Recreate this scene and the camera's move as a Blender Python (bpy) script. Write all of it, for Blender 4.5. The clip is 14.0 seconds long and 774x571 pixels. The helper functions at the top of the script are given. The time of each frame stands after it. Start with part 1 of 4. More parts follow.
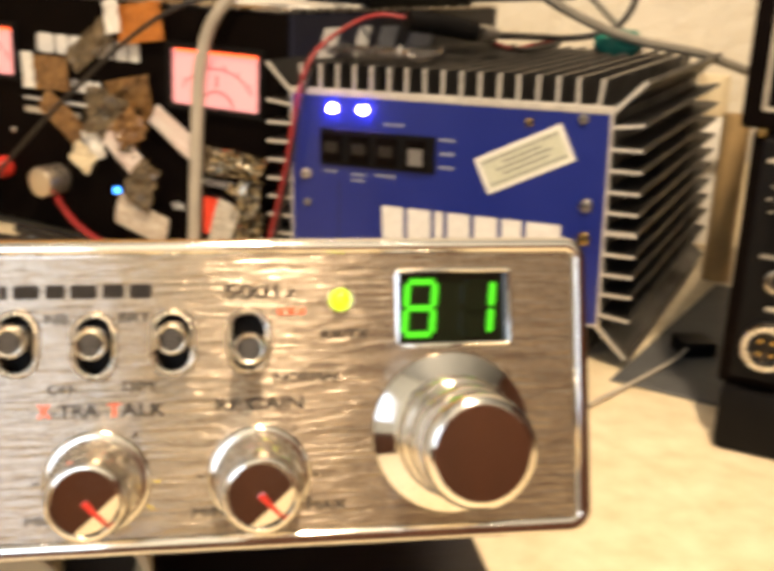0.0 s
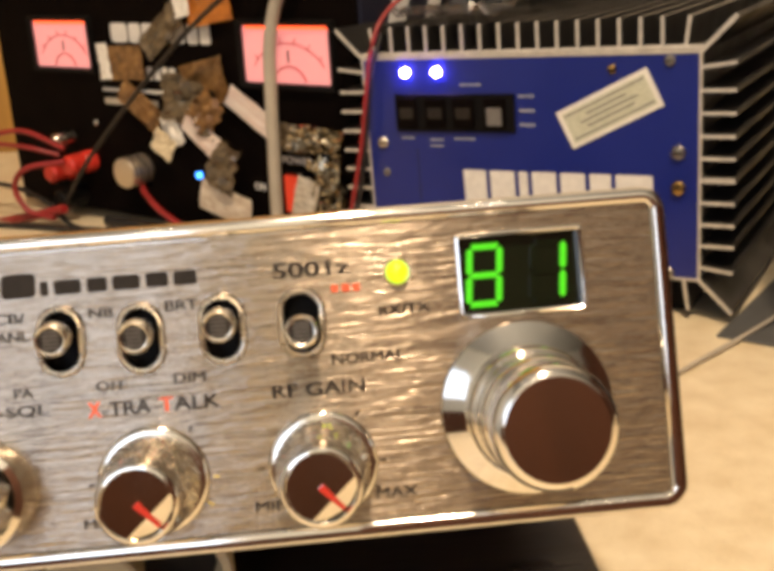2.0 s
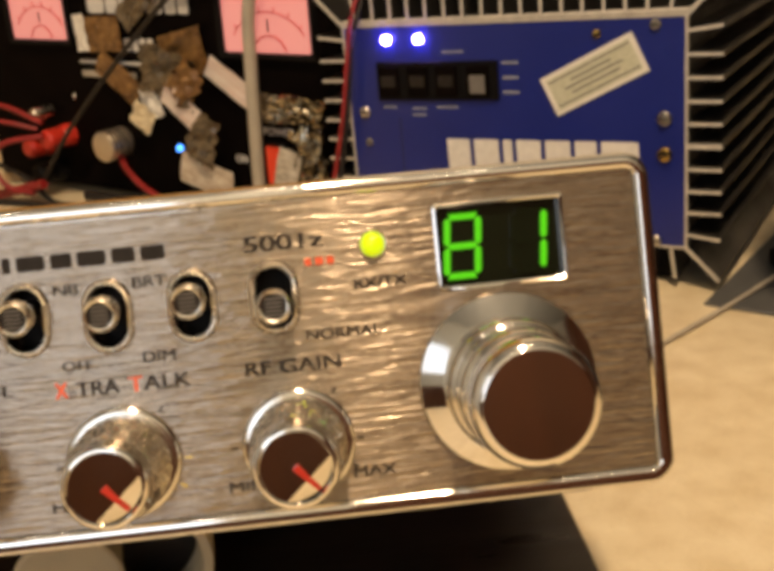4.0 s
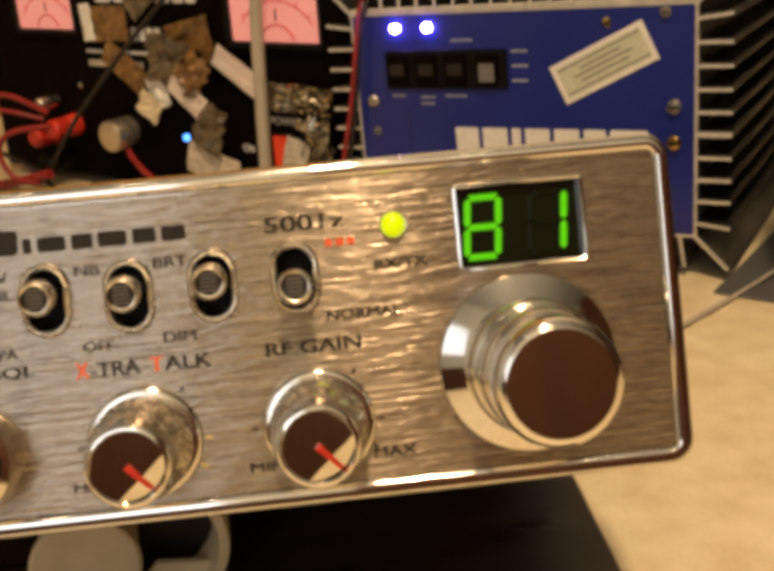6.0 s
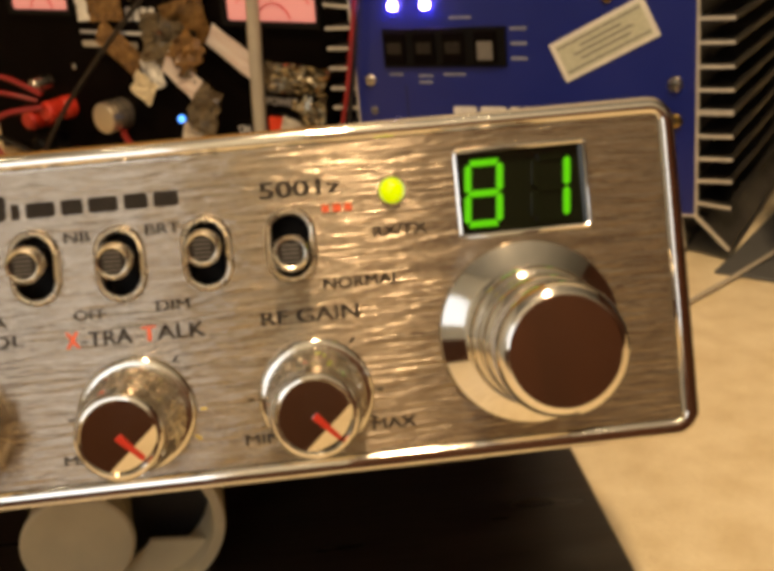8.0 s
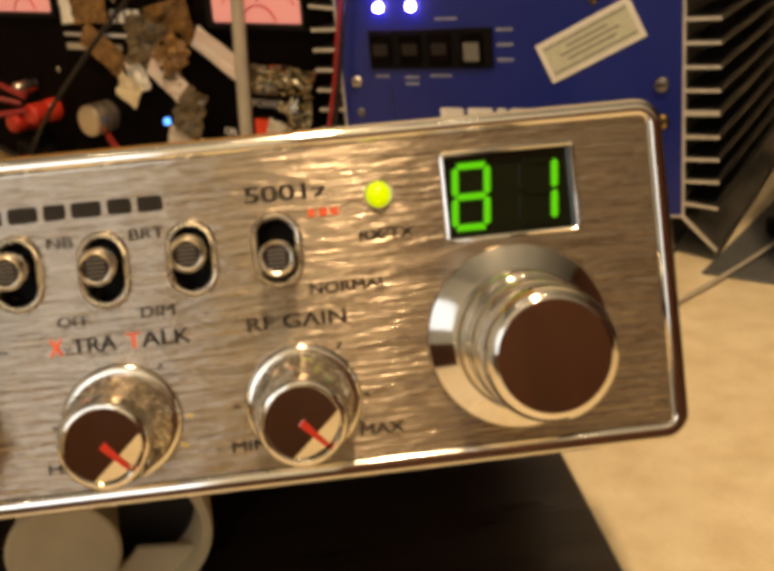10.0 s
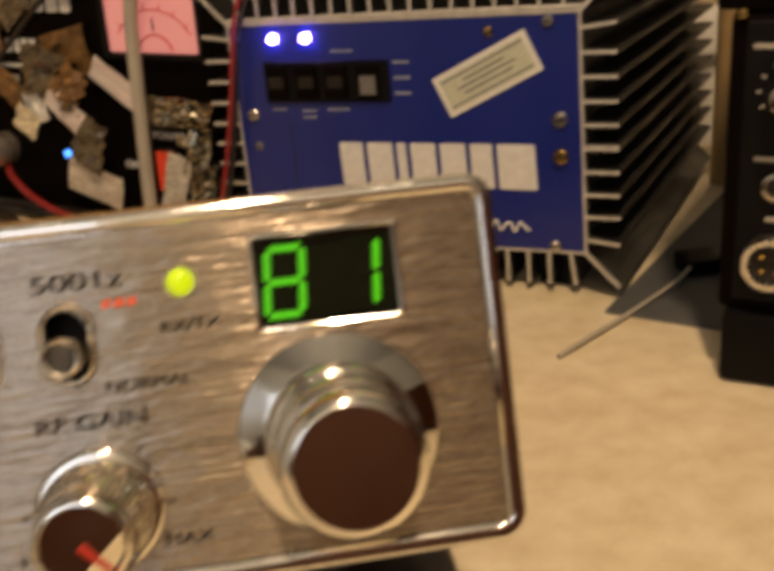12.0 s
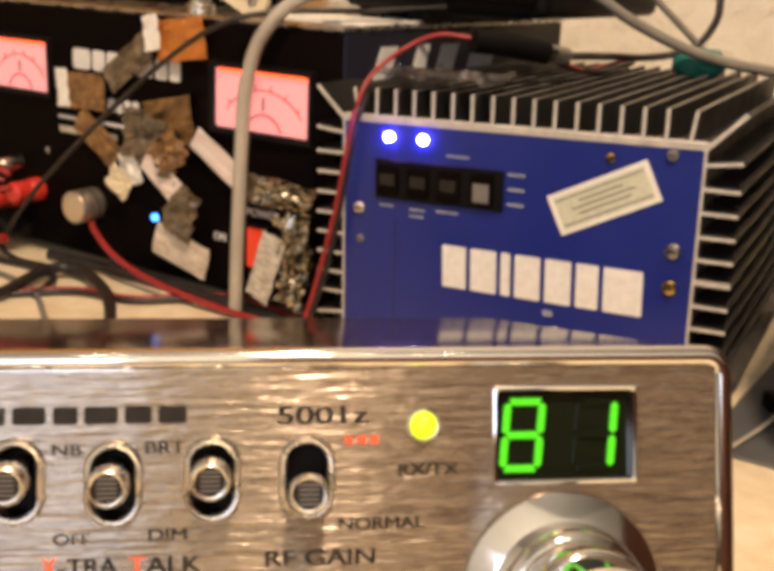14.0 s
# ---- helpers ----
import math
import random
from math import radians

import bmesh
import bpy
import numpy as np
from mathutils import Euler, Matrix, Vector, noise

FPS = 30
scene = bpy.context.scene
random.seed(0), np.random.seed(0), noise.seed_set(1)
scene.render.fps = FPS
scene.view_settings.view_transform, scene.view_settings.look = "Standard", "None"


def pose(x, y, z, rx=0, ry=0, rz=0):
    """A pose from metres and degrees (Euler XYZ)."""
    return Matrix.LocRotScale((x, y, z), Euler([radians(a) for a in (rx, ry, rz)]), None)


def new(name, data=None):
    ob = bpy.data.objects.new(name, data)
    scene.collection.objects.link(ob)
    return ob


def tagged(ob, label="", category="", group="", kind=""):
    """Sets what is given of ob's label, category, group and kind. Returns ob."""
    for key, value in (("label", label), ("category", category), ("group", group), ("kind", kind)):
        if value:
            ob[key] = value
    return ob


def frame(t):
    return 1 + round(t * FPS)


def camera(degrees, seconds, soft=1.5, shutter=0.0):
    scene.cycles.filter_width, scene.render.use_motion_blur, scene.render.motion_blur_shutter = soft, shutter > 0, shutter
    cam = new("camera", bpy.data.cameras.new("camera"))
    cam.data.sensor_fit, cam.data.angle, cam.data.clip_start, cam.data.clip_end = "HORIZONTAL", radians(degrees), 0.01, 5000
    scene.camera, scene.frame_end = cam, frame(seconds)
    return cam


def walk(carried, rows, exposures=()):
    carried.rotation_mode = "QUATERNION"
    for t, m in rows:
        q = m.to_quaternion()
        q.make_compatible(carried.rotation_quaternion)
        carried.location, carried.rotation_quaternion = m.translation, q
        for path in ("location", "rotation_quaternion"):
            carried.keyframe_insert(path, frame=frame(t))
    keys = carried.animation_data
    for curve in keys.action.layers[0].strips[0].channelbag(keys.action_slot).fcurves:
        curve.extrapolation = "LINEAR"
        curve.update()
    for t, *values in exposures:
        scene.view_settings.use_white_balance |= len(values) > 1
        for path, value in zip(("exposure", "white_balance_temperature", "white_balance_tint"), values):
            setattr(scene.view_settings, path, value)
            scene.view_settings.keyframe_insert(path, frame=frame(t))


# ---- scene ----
cam = camera(40.4, 14.0, soft=5.2, shutter=0.3)
# seconds, place in metres, turn in degrees
ROWS = [
    (0.0, -0.0735, -0.1793, 0.1064, 72.86, -2.44, -8.93),
    (0.2, -0.0726, -0.1739, 0.1043, 72.88, -1.22, -5.16),
    (0.5, -0.0740, -0.1731, 0.1057, 75.53, -0.98, -6.22),
    (0.7, -0.0699, -0.1741, 0.1086, 74.49, 1.17, -5.10),
    (1.0, -0.0734, -0.1747, 0.1033, 74.56, 0.44, -4.44),
    (1.2, -0.0724, -0.1757, 0.1072, 73.64, 2.00, -4.12),
    (1.5, -0.0678, -0.1705, 0.1015, 72.07, 2.68, -4.22),
    (2.0, -0.0626, -0.1661, 0.1019, 71.24, 3.07, -4.56),
    (2.5, -0.0612, -0.1644, 0.1045, 70.93, 3.44, -4.82),
    (3.0, -0.0595, -0.1616, 0.1027, 70.23, 3.63, -5.19),
    (5.5, -0.0618, -0.1601, 0.0987, 69.44, 3.64, -5.38),
    (6.0, -0.0634, -0.1610, 0.0979, 69.34, 3.59, -5.31),
    (6.5, -0.0641, -0.1607, 0.0969, 69.23, 3.45, -5.33),
    (7.0, -0.0641, -0.1601, 0.0957, 69.08, 3.59, -5.34),
    (9.5, -0.0632, -0.1555, 0.0899, 68.54, 3.43, -5.88),
    (10.0, -0.0635, -0.1562, 0.0927, 68.78, 3.63, -6.24),
    (10.5, -0.0618, -0.1534, 0.0918, 68.73, 3.63, -6.43),
    (11.0, -0.0608, -0.1494, 0.0876, 68.96, 2.98, -6.94),
    (11.5, -0.0607, -0.1474, 0.0822, 68.87, 2.48, -7.23),
    (11.8, -0.0552, -0.1471, 0.0848, 69.39, 2.49, -7.45),
    (12.0, -0.0375, -0.1407, 0.0983, 69.03, 3.65, -8.74),
    (12.2, -0.0269, -0.1380, 0.1067, 70.65, 3.66, -9.53),
    (12.4, -0.0277, -0.1364, 0.1178, 70.82, 4.32, -9.53),
    (12.5, -0.0390, -0.1336, 0.1188, 70.76, 3.61, -8.80),
    (12.7, -0.0507, -0.1189, 0.1198, 70.75, 2.13, -8.47),
    (13.0, -0.0633, -0.1176, 0.1123, 70.79, 2.08, -7.78),
    (13.5, -0.0664, -0.1225, 0.1069, 71.83, 0.68, -7.84),
    (14.0, -0.0755, -0.1320, 0.1110, 72.86, -2.60, -6.70),
]
# seconds, stops, kelvin, tint
EXPOSURES = [(0.0, 0.4, 6400, 15), (0.7, 0.15, 6450, 17), (1.2, 0.05, 6350, 18), (3.0, -0.34, 6750, 18), (6.5, -0.58, 7750, 18), (9.5, -0.60, 7950, 16),
             (11.5, -0.64, 8000, 16), (12.2, -0.84, 6850, 20), (12.6, -0.79, 6850, 20), (13.0, -0.32, 6650, 24), (13.5, 0.03, 6500, 22), (14.0, 0.08, 6400, 22)]
walk(cam, [(t, pose(x, y, z, rx, ry, rz)) for t, x, y, z, rx, ry, rz in ROWS], EXPOSURES)

# ---------------------------------------------------------------- light
world = bpy.data.worlds.new("room_air")
scene.world = world
world.use_nodes = True
bg = world.node_tree.nodes["Background"]
bg.inputs[0].default_value = (1.0, 0.72, 0.42, 1)
bg.inputs[1].default_value = 0.002
TABLE = -0.0565


WARM = (1.0, 0.77, 0.49)
BULB_AT, BULB_R = (-0.020, -0.30, 0.95), 0.026
data = bpy.data.lights.new("bulb_light", "POINT")
data.shadow_soft_size, data.energy, data.color = BULB_R, 51.0, WARM
new("bulb_light", data).location = BULB_AT
# heads of small diodes along the same lamp
HEADS = (0.144, -0.068, -0.245, -0.393)
# daylight in two windows of the south wall: x0, x1, z0, z1
WINDOWS = ((-1.26, -0.96, 0.48, 1.08, 1.3), (-0.74, -0.23, 0.26, 0.72, 2.9))
for wx0, wx1, wz0, wz1, watts in WINDOWS:
    cool = bpy.data.lights.new("window_light", "AREA")
    cool.shape, cool.size, cool.size_y, cool.energy, cool.color = "RECTANGLE", wx1 - wx0, wz1 - wz0, watts, (0.78, 0.89, 1.0)
    new("window_light", cool).matrix_world = pose((wx0 + wx1) / 2, -1.18, (wz0 + wz1) / 2, 90, 0, 0)

# ---------------------------------------------------------------- materials


def material(name, colour, rough=0.5, metal=0.0, vary=0.0, scale=40.0, stretch=(1, 1, 1), bump=0.0, bump_scale=None,
             rough_vary=0.0, coat=0.0, second=None, spec=0.5, relief=0.0004):
    m = bpy.data.materials.new(name)
    m.use_nodes = True
    t = m.node_tree
    n, l = t.nodes, t.links
    b = n["Principled BSDF"]
    b.inputs["Base Color"].default_value = (*colour, 1)
    b.inputs["Roughness"].default_value = rough
    b.inputs["Metallic"].default_value = metal
    b.inputs["Coat Weight"].default_value = coat
    b.inputs["Specular IOR Level"].default_value = spec
    if vary or bump or rough_vary or second:
        co = n.new("ShaderNodeTexCoord")
        mp = n.new("ShaderNodeMapping")
        mp.inputs["Scale"].default_value = stretch
        l.new(co.outputs["Object"], mp.inputs[0])
        big = n.new("ShaderNodeTexNoise")
        big.inputs["Scale"].default_value = scale
        big.inputs["Detail"].default_value = 6
        l.new(mp.outputs[0], big.inputs[0])
        fine = n.new("ShaderNodeTexNoise")
        fine.inputs["Scale"].default_value = bump_scale or scale * 9
        fine.inputs["Detail"].default_value = 4
        l.new(mp.outputs[0], fine.inputs[0])
        if vary or second:
            ramp = n.new("ShaderNodeMix")
            ramp.data_type = "RGBA"
            lo = second or tuple(c * (1 - vary) for c in colour)
            hi = colour if second else tuple(min(1, c * (1 + vary)) for c in colour)
            ramp.inputs[6].default_value = (*lo, 1)
            ramp.inputs[7].default_value = (*hi, 1)
            add = n.new("ShaderNodeMath")
            add.operation = "MULTIPLY_ADD"
            add.inputs[1].default_value = 0.35
            l.new(fine.outputs[0], add.inputs[0])
            mr = n.new("ShaderNodeMapRange")
            mr.inputs[1].default_value, mr.inputs[2].default_value = 0.32, 0.68
            mr.inputs[3].default_value, mr.inputs[4].default_value = 0.0, 0.65
            l.new(big.outputs[0], mr.inputs[0])
            l.new(mr.outputs[0], add.inputs[2])
            l.new(add.outputs[0], ramp.inputs[0])
            l.new(ramp.outputs[2], b.inputs["Base Color"])
        if rough_vary:
            rr = n.new("ShaderNodeMapRange")
            rr.inputs[1].default_value, rr.inputs[2].default_value = 0.3, 0.7
            rr.inputs[3].default_value, rr.inputs[4].default_value = max(0.02, rough - rough_vary), min(1, rough + rough_vary)
            l.new(big.outputs[0], rr.inputs[0])
            l.new(rr.outputs[0], b.inputs["Roughness"])
        if bump:
            bp = n.new("ShaderNodeBump")
            bp.inputs["Strength"].default_value = bump
            bp.inputs["Distance"].default_value = relief
            l.new(fine.outputs[0], bp.inputs["Height"])
            l.new(bp.outputs[0], b.inputs["Normal"])
    return m


def glow(name, colour, strength, base=(0.02, 0.02, 0.02)):
    m = material(name, base, 0.3)
    b = m.node_tree.nodes["Principled BSDF"]
    b.inputs["Emission Color"].default_value = (*colour, 1)
    b.inputs["Emission Strength"].default_value = strength
    return m


def glass(name, colour=(1, 1, 1), rough=0.02):
    m = material(name, colour, rough)
    b = m.node_tree.nodes["Principled BSDF"]
    b.inputs["Transmission Weight"].default_value = 1.0
    b.inputs["IOR"].default_value = 1.45
    return m


CHROME = material("chrome", (0.84, 0.82, 0.77), 0.07, 1.0, rough_vary=0.04, scale=90)
CHROME_WORN = material("worn_chrome", (0.80, 0.76, 0.67), 0.27, 1.0, vary=0.2, scale=300, rough_vary=0.08, bump=0.15)
GRIP = material("ribbed_chrome", (0.88, 0.85, 0.79), 0.09, 1.0, rough_vary=0.05, scale=90)
LEVER = material("satin_chrome", (0.88, 0.84, 0.76), 0.24, 1.0, rough_vary=0.05, scale=200)
BRUSHED = material("brushed_metal", (0.385, 0.33, 0.265), 0.20, 0.90, vary=0.18, scale=34, stretch=(1, 1, 60), rough_vary=0.05)
bt = BRUSHED.node_tree
tangent = bt.nodes.new("ShaderNodeTangent")
tangent.direction_type, tangent.uv_map = "UV_MAP", "brush"
bs = bt.nodes["Principled BSDF"]
bt.links.new(tangent.outputs[0], bs.inputs["Tangent"])
bs.inputs["Anisotropic"].default_value = 1.0
# long shallow waves left by the brush, and the finer grain on them
height = None
for scale, stretch, depth in ((150, 8, 0.00046), (45, 20, 0.0003), (60, 60, 0.00008)):
    co, mp, nz = bt.nodes.new("ShaderNodeTexCoord"), bt.nodes.new("ShaderNodeMapping"), bt.nodes.new("ShaderNodeTexNoise")
    mp.inputs["Scale"].default_value = (1, 1, stretch)
    nz.inputs["Scale"].default_value, nz.inputs["Detail"].default_value = scale, 2
    bp = bt.nodes.new("ShaderNodeBump")
    bp.inputs["Strength"].default_value, bp.inputs["Distance"].default_value = 0.6, depth
    bt.links.new(co.outputs["Object"], mp.inputs[0])
    bt.links.new(mp.outputs[0], nz.inputs[0])
    bt.links.new(nz.outputs[0], bp.inputs["Height"])
    if height is not None:
        bt.links.new(height.outputs[0], bp.inputs["Normal"])
    height = bp
bt.links.new(height.outputs[0], bs.inputs["Normal"])
COVER = material("radio_cover_enamel", (0.035, 0.020, 0.014), 0.13, vary=0.3, scale=60, bump=0.04, bump_scale=1500)
BLACK_PLASTIC = material("black_plastic", (0.005, 0.0045, 0.0045), 0.5, spec=0.12, vary=0.3, scale=80, bump=0.1)
BLACK_PAINT = material("black_crackle_paint", (0.0035, 0.0020, 0.0016), 0.65, spec=0.04, vary=0.35, scale=60, bump=0.25, bump_scale=2500)
NAVY_SIDE = material("dark_blue_black_paint", (0.012, 0.013, 0.028), 0.5, vary=0.3, scale=30, bump=0.2, bump_scale=2000)
BLUE = material("blue_enamel_panel", (0.008, 0.019, 0.19), 0.36, vary=0.10, scale=22, bump=0.08, bump_scale=2600, rough_vary=0.08)
FIN = material("bare_fin_edge", (0.62, 0.59, 0.53), 0.5, 0.35, vary=0.25, scale=160, bump=0.2)
FIN_DARK = material("black_anodised_fin", (0.014, 0.013, 0.012), 0.45, 0.0, spec=0.45, vary=0.4, scale=50, bump=0.15, rough_vary=0.1)
FIN_TIP = material("grey_fin_tip", (0.24, 0.22, 0.19), 0.45, 0.3, vary=0.35, scale=120, bump=0.2)
WHITE_INK = material("white_ink", (0.72, 0.71, 0.68), 0.55, vary=0.12, scale=300)
LEGEND_INK = material("faded_white_ink", (0.24, 0.26, 0.34), 0.55, vary=0.3, scale=400)
BLACK_INK = material("black_ink", (0.022, 0.018, 0.015), 0.5, spec=0.2, vary=0.25, scale=500)
RED_INK = material("red_ink", (0.85, 0.13, 0.05), 0.5, vary=0.12, scale=500)
YELLOW_INK = material("yellow_ink", (0.60, 0.46, 0.05), 0.5, vary=0.1, scale=500)
GREY_INK = material("grey_ink", (0.16, 0.15, 0.14), 0.5, vary=0.2, scale=400)
RED_PLASTIC = material("red_plastic", (0.55, 0.035, 0.02), 0.35, vary=0.2, scale=60)
RED_WIRE = material("red_wire_sleeve", (0.28, 0.018, 0.017), 0.42, vary=0.2, scale=90)
BLACK_WIRE = material("black_wire_sleeve", (0.014, 0.012, 0.011), 0.42, vary=0.3, scale=90)
GREY_WIRE = material("grey_coax_sleeve", (0.42, 0.38, 0.31), 0.5, vary=0.16, scale=70, bump=0.1)
DULL_WIRE = material("dull_grey_cable_sleeve", (0.24, 0.22, 0.18), 0.5, vary=0.2, scale=70, bump=0.1)
CREAM = material("cream_plastic", (0.72, 0.62, 0.42), 0.45, vary=0.12, scale=60, bump=0.05)
PAPER = material("white_paper", (0.76, 0.74, 0.68), 0.7, vary=0.1, scale=120, bump=0.15)
PRINTED = material("printed_label_paper", (0.78, 0.73, 0.62), 0.6, second=(0.44, 0.33, 0.22), scale=150, stretch=(1, 1, 2.5), bump=0.2)
RED_PRINT = material("red_printed_paper", (0.76, 0.72, 0.66), 0.6, second=(0.68, 0.50, 0.44), scale=90, stretch=(0.6, 1, 3), bump=0.15)
LABEL_GREEN = material("banknote_green_print", (0.44, 0.47, 0.33), 0.65, second=(0.66, 0.66, 0.54), scale=420, stretch=(1, 1, 2.2))
TAPE = material("brown_tape", (0.33, 0.18, 0.06), 0.2, second=(0.07, 0.03, 0.012), scale=170, bump=0.5)
ORANGE_TAPE = material("orange_tape", (0.62, 0.22, 0.03), 0.3, second=(0.28, 0.08, 0.01), scale=90, bump=0.2)
CLEAR_TAPE = material("yellowed_clear_tape", (0.20, 0.145, 0.08), 0.10, second=(0.012, 0.008, 0.005), scale=150, bump=0.7, bump_scale=300, spec=1.0)
FOIL = material("crumpled_foil", (0.82, 0.74, 0.58), 0.15, 1.0, second=(0.06, 0.045, 0.03), scale=210, bump=0.35, bump_scale=260)
SILVER_LABEL = material("silvery_printed_label", (0.78, 0.74, 0.66), 0.3, 0.1, second=(0.20, 0.17, 0.12), scale=190, stretch=(1, 1, 2), bump=0.2)
TABLETOP = material("cream_laminate", (0.86, 0.76, 0.55), 0.42, second=(0.64, 0.52, 0.32), scale=85, bump=0.9, bump_scale=700, rough_vary=0.06)
PLASTER = material("cream_plaster", (0.76, 0.72, 0.62), 0.85, vary=0.10, scale=9, bump=0.8, bump_scale=70, relief=0.006)
GREY_PLASTER = material("grey_plaster", (0.60, 0.67, 0.72), 0.85, vary=0.08, scale=9, bump=0.6, bump_scale=160)
PANELING = material("yellow_pine_panel", (0.50, 0.27, 0.045), 0.45, second=(0.36, 0.18, 0.028), scale=14, stretch=(6, 6, 0.5), bump=0.2)
BROWN_ROOM = material("brown_wood_wall", (0.080, 0.024, 0.009), 0.6, vary=0.3, scale=5, stretch=(4, 4, 0.4))
CEILING = material("ceiling_paint", (0.30, 0.33, 0.36), 0.9, vary=0.06, scale=6, bump=0.3)
CARPET = material("brown_carpet", (0.12, 0.08, 0.05), 0.95, vary=0.3, scale=50, bump=0.5)
STEEL = material("bare_steel", (0.55, 0.52, 0.47), 0.28, 1.0, vary=0.15, scale=120, rough_vary=0.1)
BRASS = material("brass", (0.62, 0.42, 0.14), 0.25, 1.0, vary=0.15, scale=120)
ALU = material("turned_aluminium", (0.66, 0.58, 0.47), 0.30, 0.9, vary=0.1, scale=60, stretch=(1, 12, 1), rough_vary=0.08)
WRAP = glass("clear_plastic_wrap", (0.86, 0.86, 0.90), 0.12)
TEAL = material("teal_glass_lump", (0.03, 0.22, 0.17), 0.12, vary=0.3, scale=60)
DIODE = glow("warm_diode", (1.0, 0.86, 0.62), 160.0, (0.8, 0.8, 0.8))
LED_BLUE = glow("blue_white_led", (0.34, 0.24, 1.0), 110.0)
LED_SMALL = glow("small_blue_led", (0.05, 0.30, 1.0), 5.0)
LED_YELLOW = glow("yellow_green_led", (0.62, 0.85, 0.0), 1.25, (0.3, 0.4, 0.02))
SEG_ON = glow("lit_green_segment", (0.10, 1.0, 0.01), 0.74, (0.02, 0.2, 0.01))
SEG_OFF = material("unlit_segment", (0.0055, 0.0105, 0.0048), 0.10)
METER_FACE = glow("red_lit_meter_face", (1.0, 0.29, 0.27), 0.78, (0.42, 0.28, 0.26))
METER_HOT = glow("red_meter_lamp", (1.0, 0.10, 0.02), 3.0)
SWITCH_GLOW = glow("red_rocker_glow", (1.0, 0.06, 0.01), 0.45, (0.4, 0.03, 0.02))
DISPLAY_BACK = material("dark_display_lens", (0.006, 0.010, 0.005), 0.08)
BOARD = material("dark_scuffed_board", (0.045, 0.028, 0.017), 0.38, second=(0.022, 0.013, 0.008), scale=45, stretch=(0.5, 3, 1), bump=0.35, bump_scale=160, rough_vary=0.12)
# dark colour for the sheet that shades the table by the transceiver
SHADE_GREY = material("dark_grey_shade", (0.075, 0.078, 0.080), 0.6, vary=0.2, scale=60, bump=0.3)
CARDBOARD = material("tan_cardboard", (0.42, 0.28, 0.12), 0.7, vary=0.2, scale=60, bump=0.2)
S_METER = material("green_meter_scale", (0.04, 0.10, 0.05), 0.4, second=(0.02, 0.04, 0.02), scale=90)

# ---------------------------------------------------------------- building helpers


def part(name, bm, mat, parent=None, label="", smooth=False, m=None):
    me = bpy.data.meshes.new(name)
    bmesh.ops.recalc_face_normals(bm, faces=bm.faces)
    bm.to_mesh(me)
    bm.free()
    me.materials.append(mat)
    if smooth:
        for p in me.polygons:
            p.use_smooth = True
        me.set_sharp_from_angle(angle=radians(38))
    ob = new(name, me)
    if parent is not None:
        ob.parent = parent
    if m is not None:
        ob.matrix_basis = m
    if label:
        tagged(ob, label)
    return ob


def share(ob, name, parent, m):
    o = new(name, ob.data)
    o.parent = parent
    o.matrix_basis = m
    return o


def thing(name, m, label, category, group="", kind=""):
    e = new(name)
    e.empty_display_size = 0.01
    e.matrix_world = m
    return tagged(e, label, category, group, kind)


def box(x0, x1, y0, y1, z0, z1, bevel=0.0, seg=2, bm=None):
    own = bm is None
    bm = bmesh.new() if own else bm
    r = bmesh.ops.create_cube(bm, size=1)
    vs = r["verts"]
    for v in vs:
        v.co = ((x0 + x1) / 2 + v.co.x * (x1 - x0), (y0 + y1) / 2 + v.co.y * (y1 - y0), (z0 + z1) / 2 + v.co.z * (z1 - z0))
    if bevel:
        es = {e for v in vs for e in v.link_edges}
        bmesh.ops.bevel(bm, geom=list(es), offset=bevel, segments=seg, affect="EDGES", profile=0.6)
    return bm


def rounded(x0, x1, z0, z1, r, n=5):
    pts = []
    for cx, cz, a in ((x1 - r, z1 - r, 0), (x0 + r, z1 - r, 90), (x0 + r, z0 + r, 180), (x1 - r, z0 + r, 270)):
        for i in range(n + 1):
            b = radians(a + 90 * i / n)
            pts.append((cx + r * math.cos(b), cz + r * math.sin(b)))
    return pts


def loft(rings, closed=False, cap0=False, cap1=False, bm=None):
    """Skin over rings of points that have the same count."""
    bm = bm or bmesh.new()
    vs = [[bm.verts.new(p) for p in ring] for ring in rings]
    pairs = list(zip(vs, vs[1:])) + ([(vs[-1], vs[0])] if closed else [])
    for a, b in pairs:
        k = len(a)
        for i in range(k):
            bm.faces.new((a[i], a[(i + 1) % k], b[(i + 1) % k], b[i]))
    if cap0:
        bm.faces.new(vs[0])
    if cap1:
        bm.faces.new(vs[-1])
    return bm


def lathe(profile, cx=0.0, cz=0.0, seg=48, cap=True, flute=0, depth=0.0, bm=None):
    """Rings about the y axis. profile: radius, y. With flute: ribs of that depth round it."""
    rings = []
    for r, y in profile:
        ring = []
        for i in range(seg):
            a = 2 * math.pi * i / seg
            rr = r - (depth * (0.5 + 0.5 * math.cos(a * flute)) if flute else 0)
            ring.append((cx + rr * math.cos(a), y, cz + rr * math.sin(a)))
        rings.append(ring)
    return loft(rings, cap0=cap, cap1=cap, bm=bm)


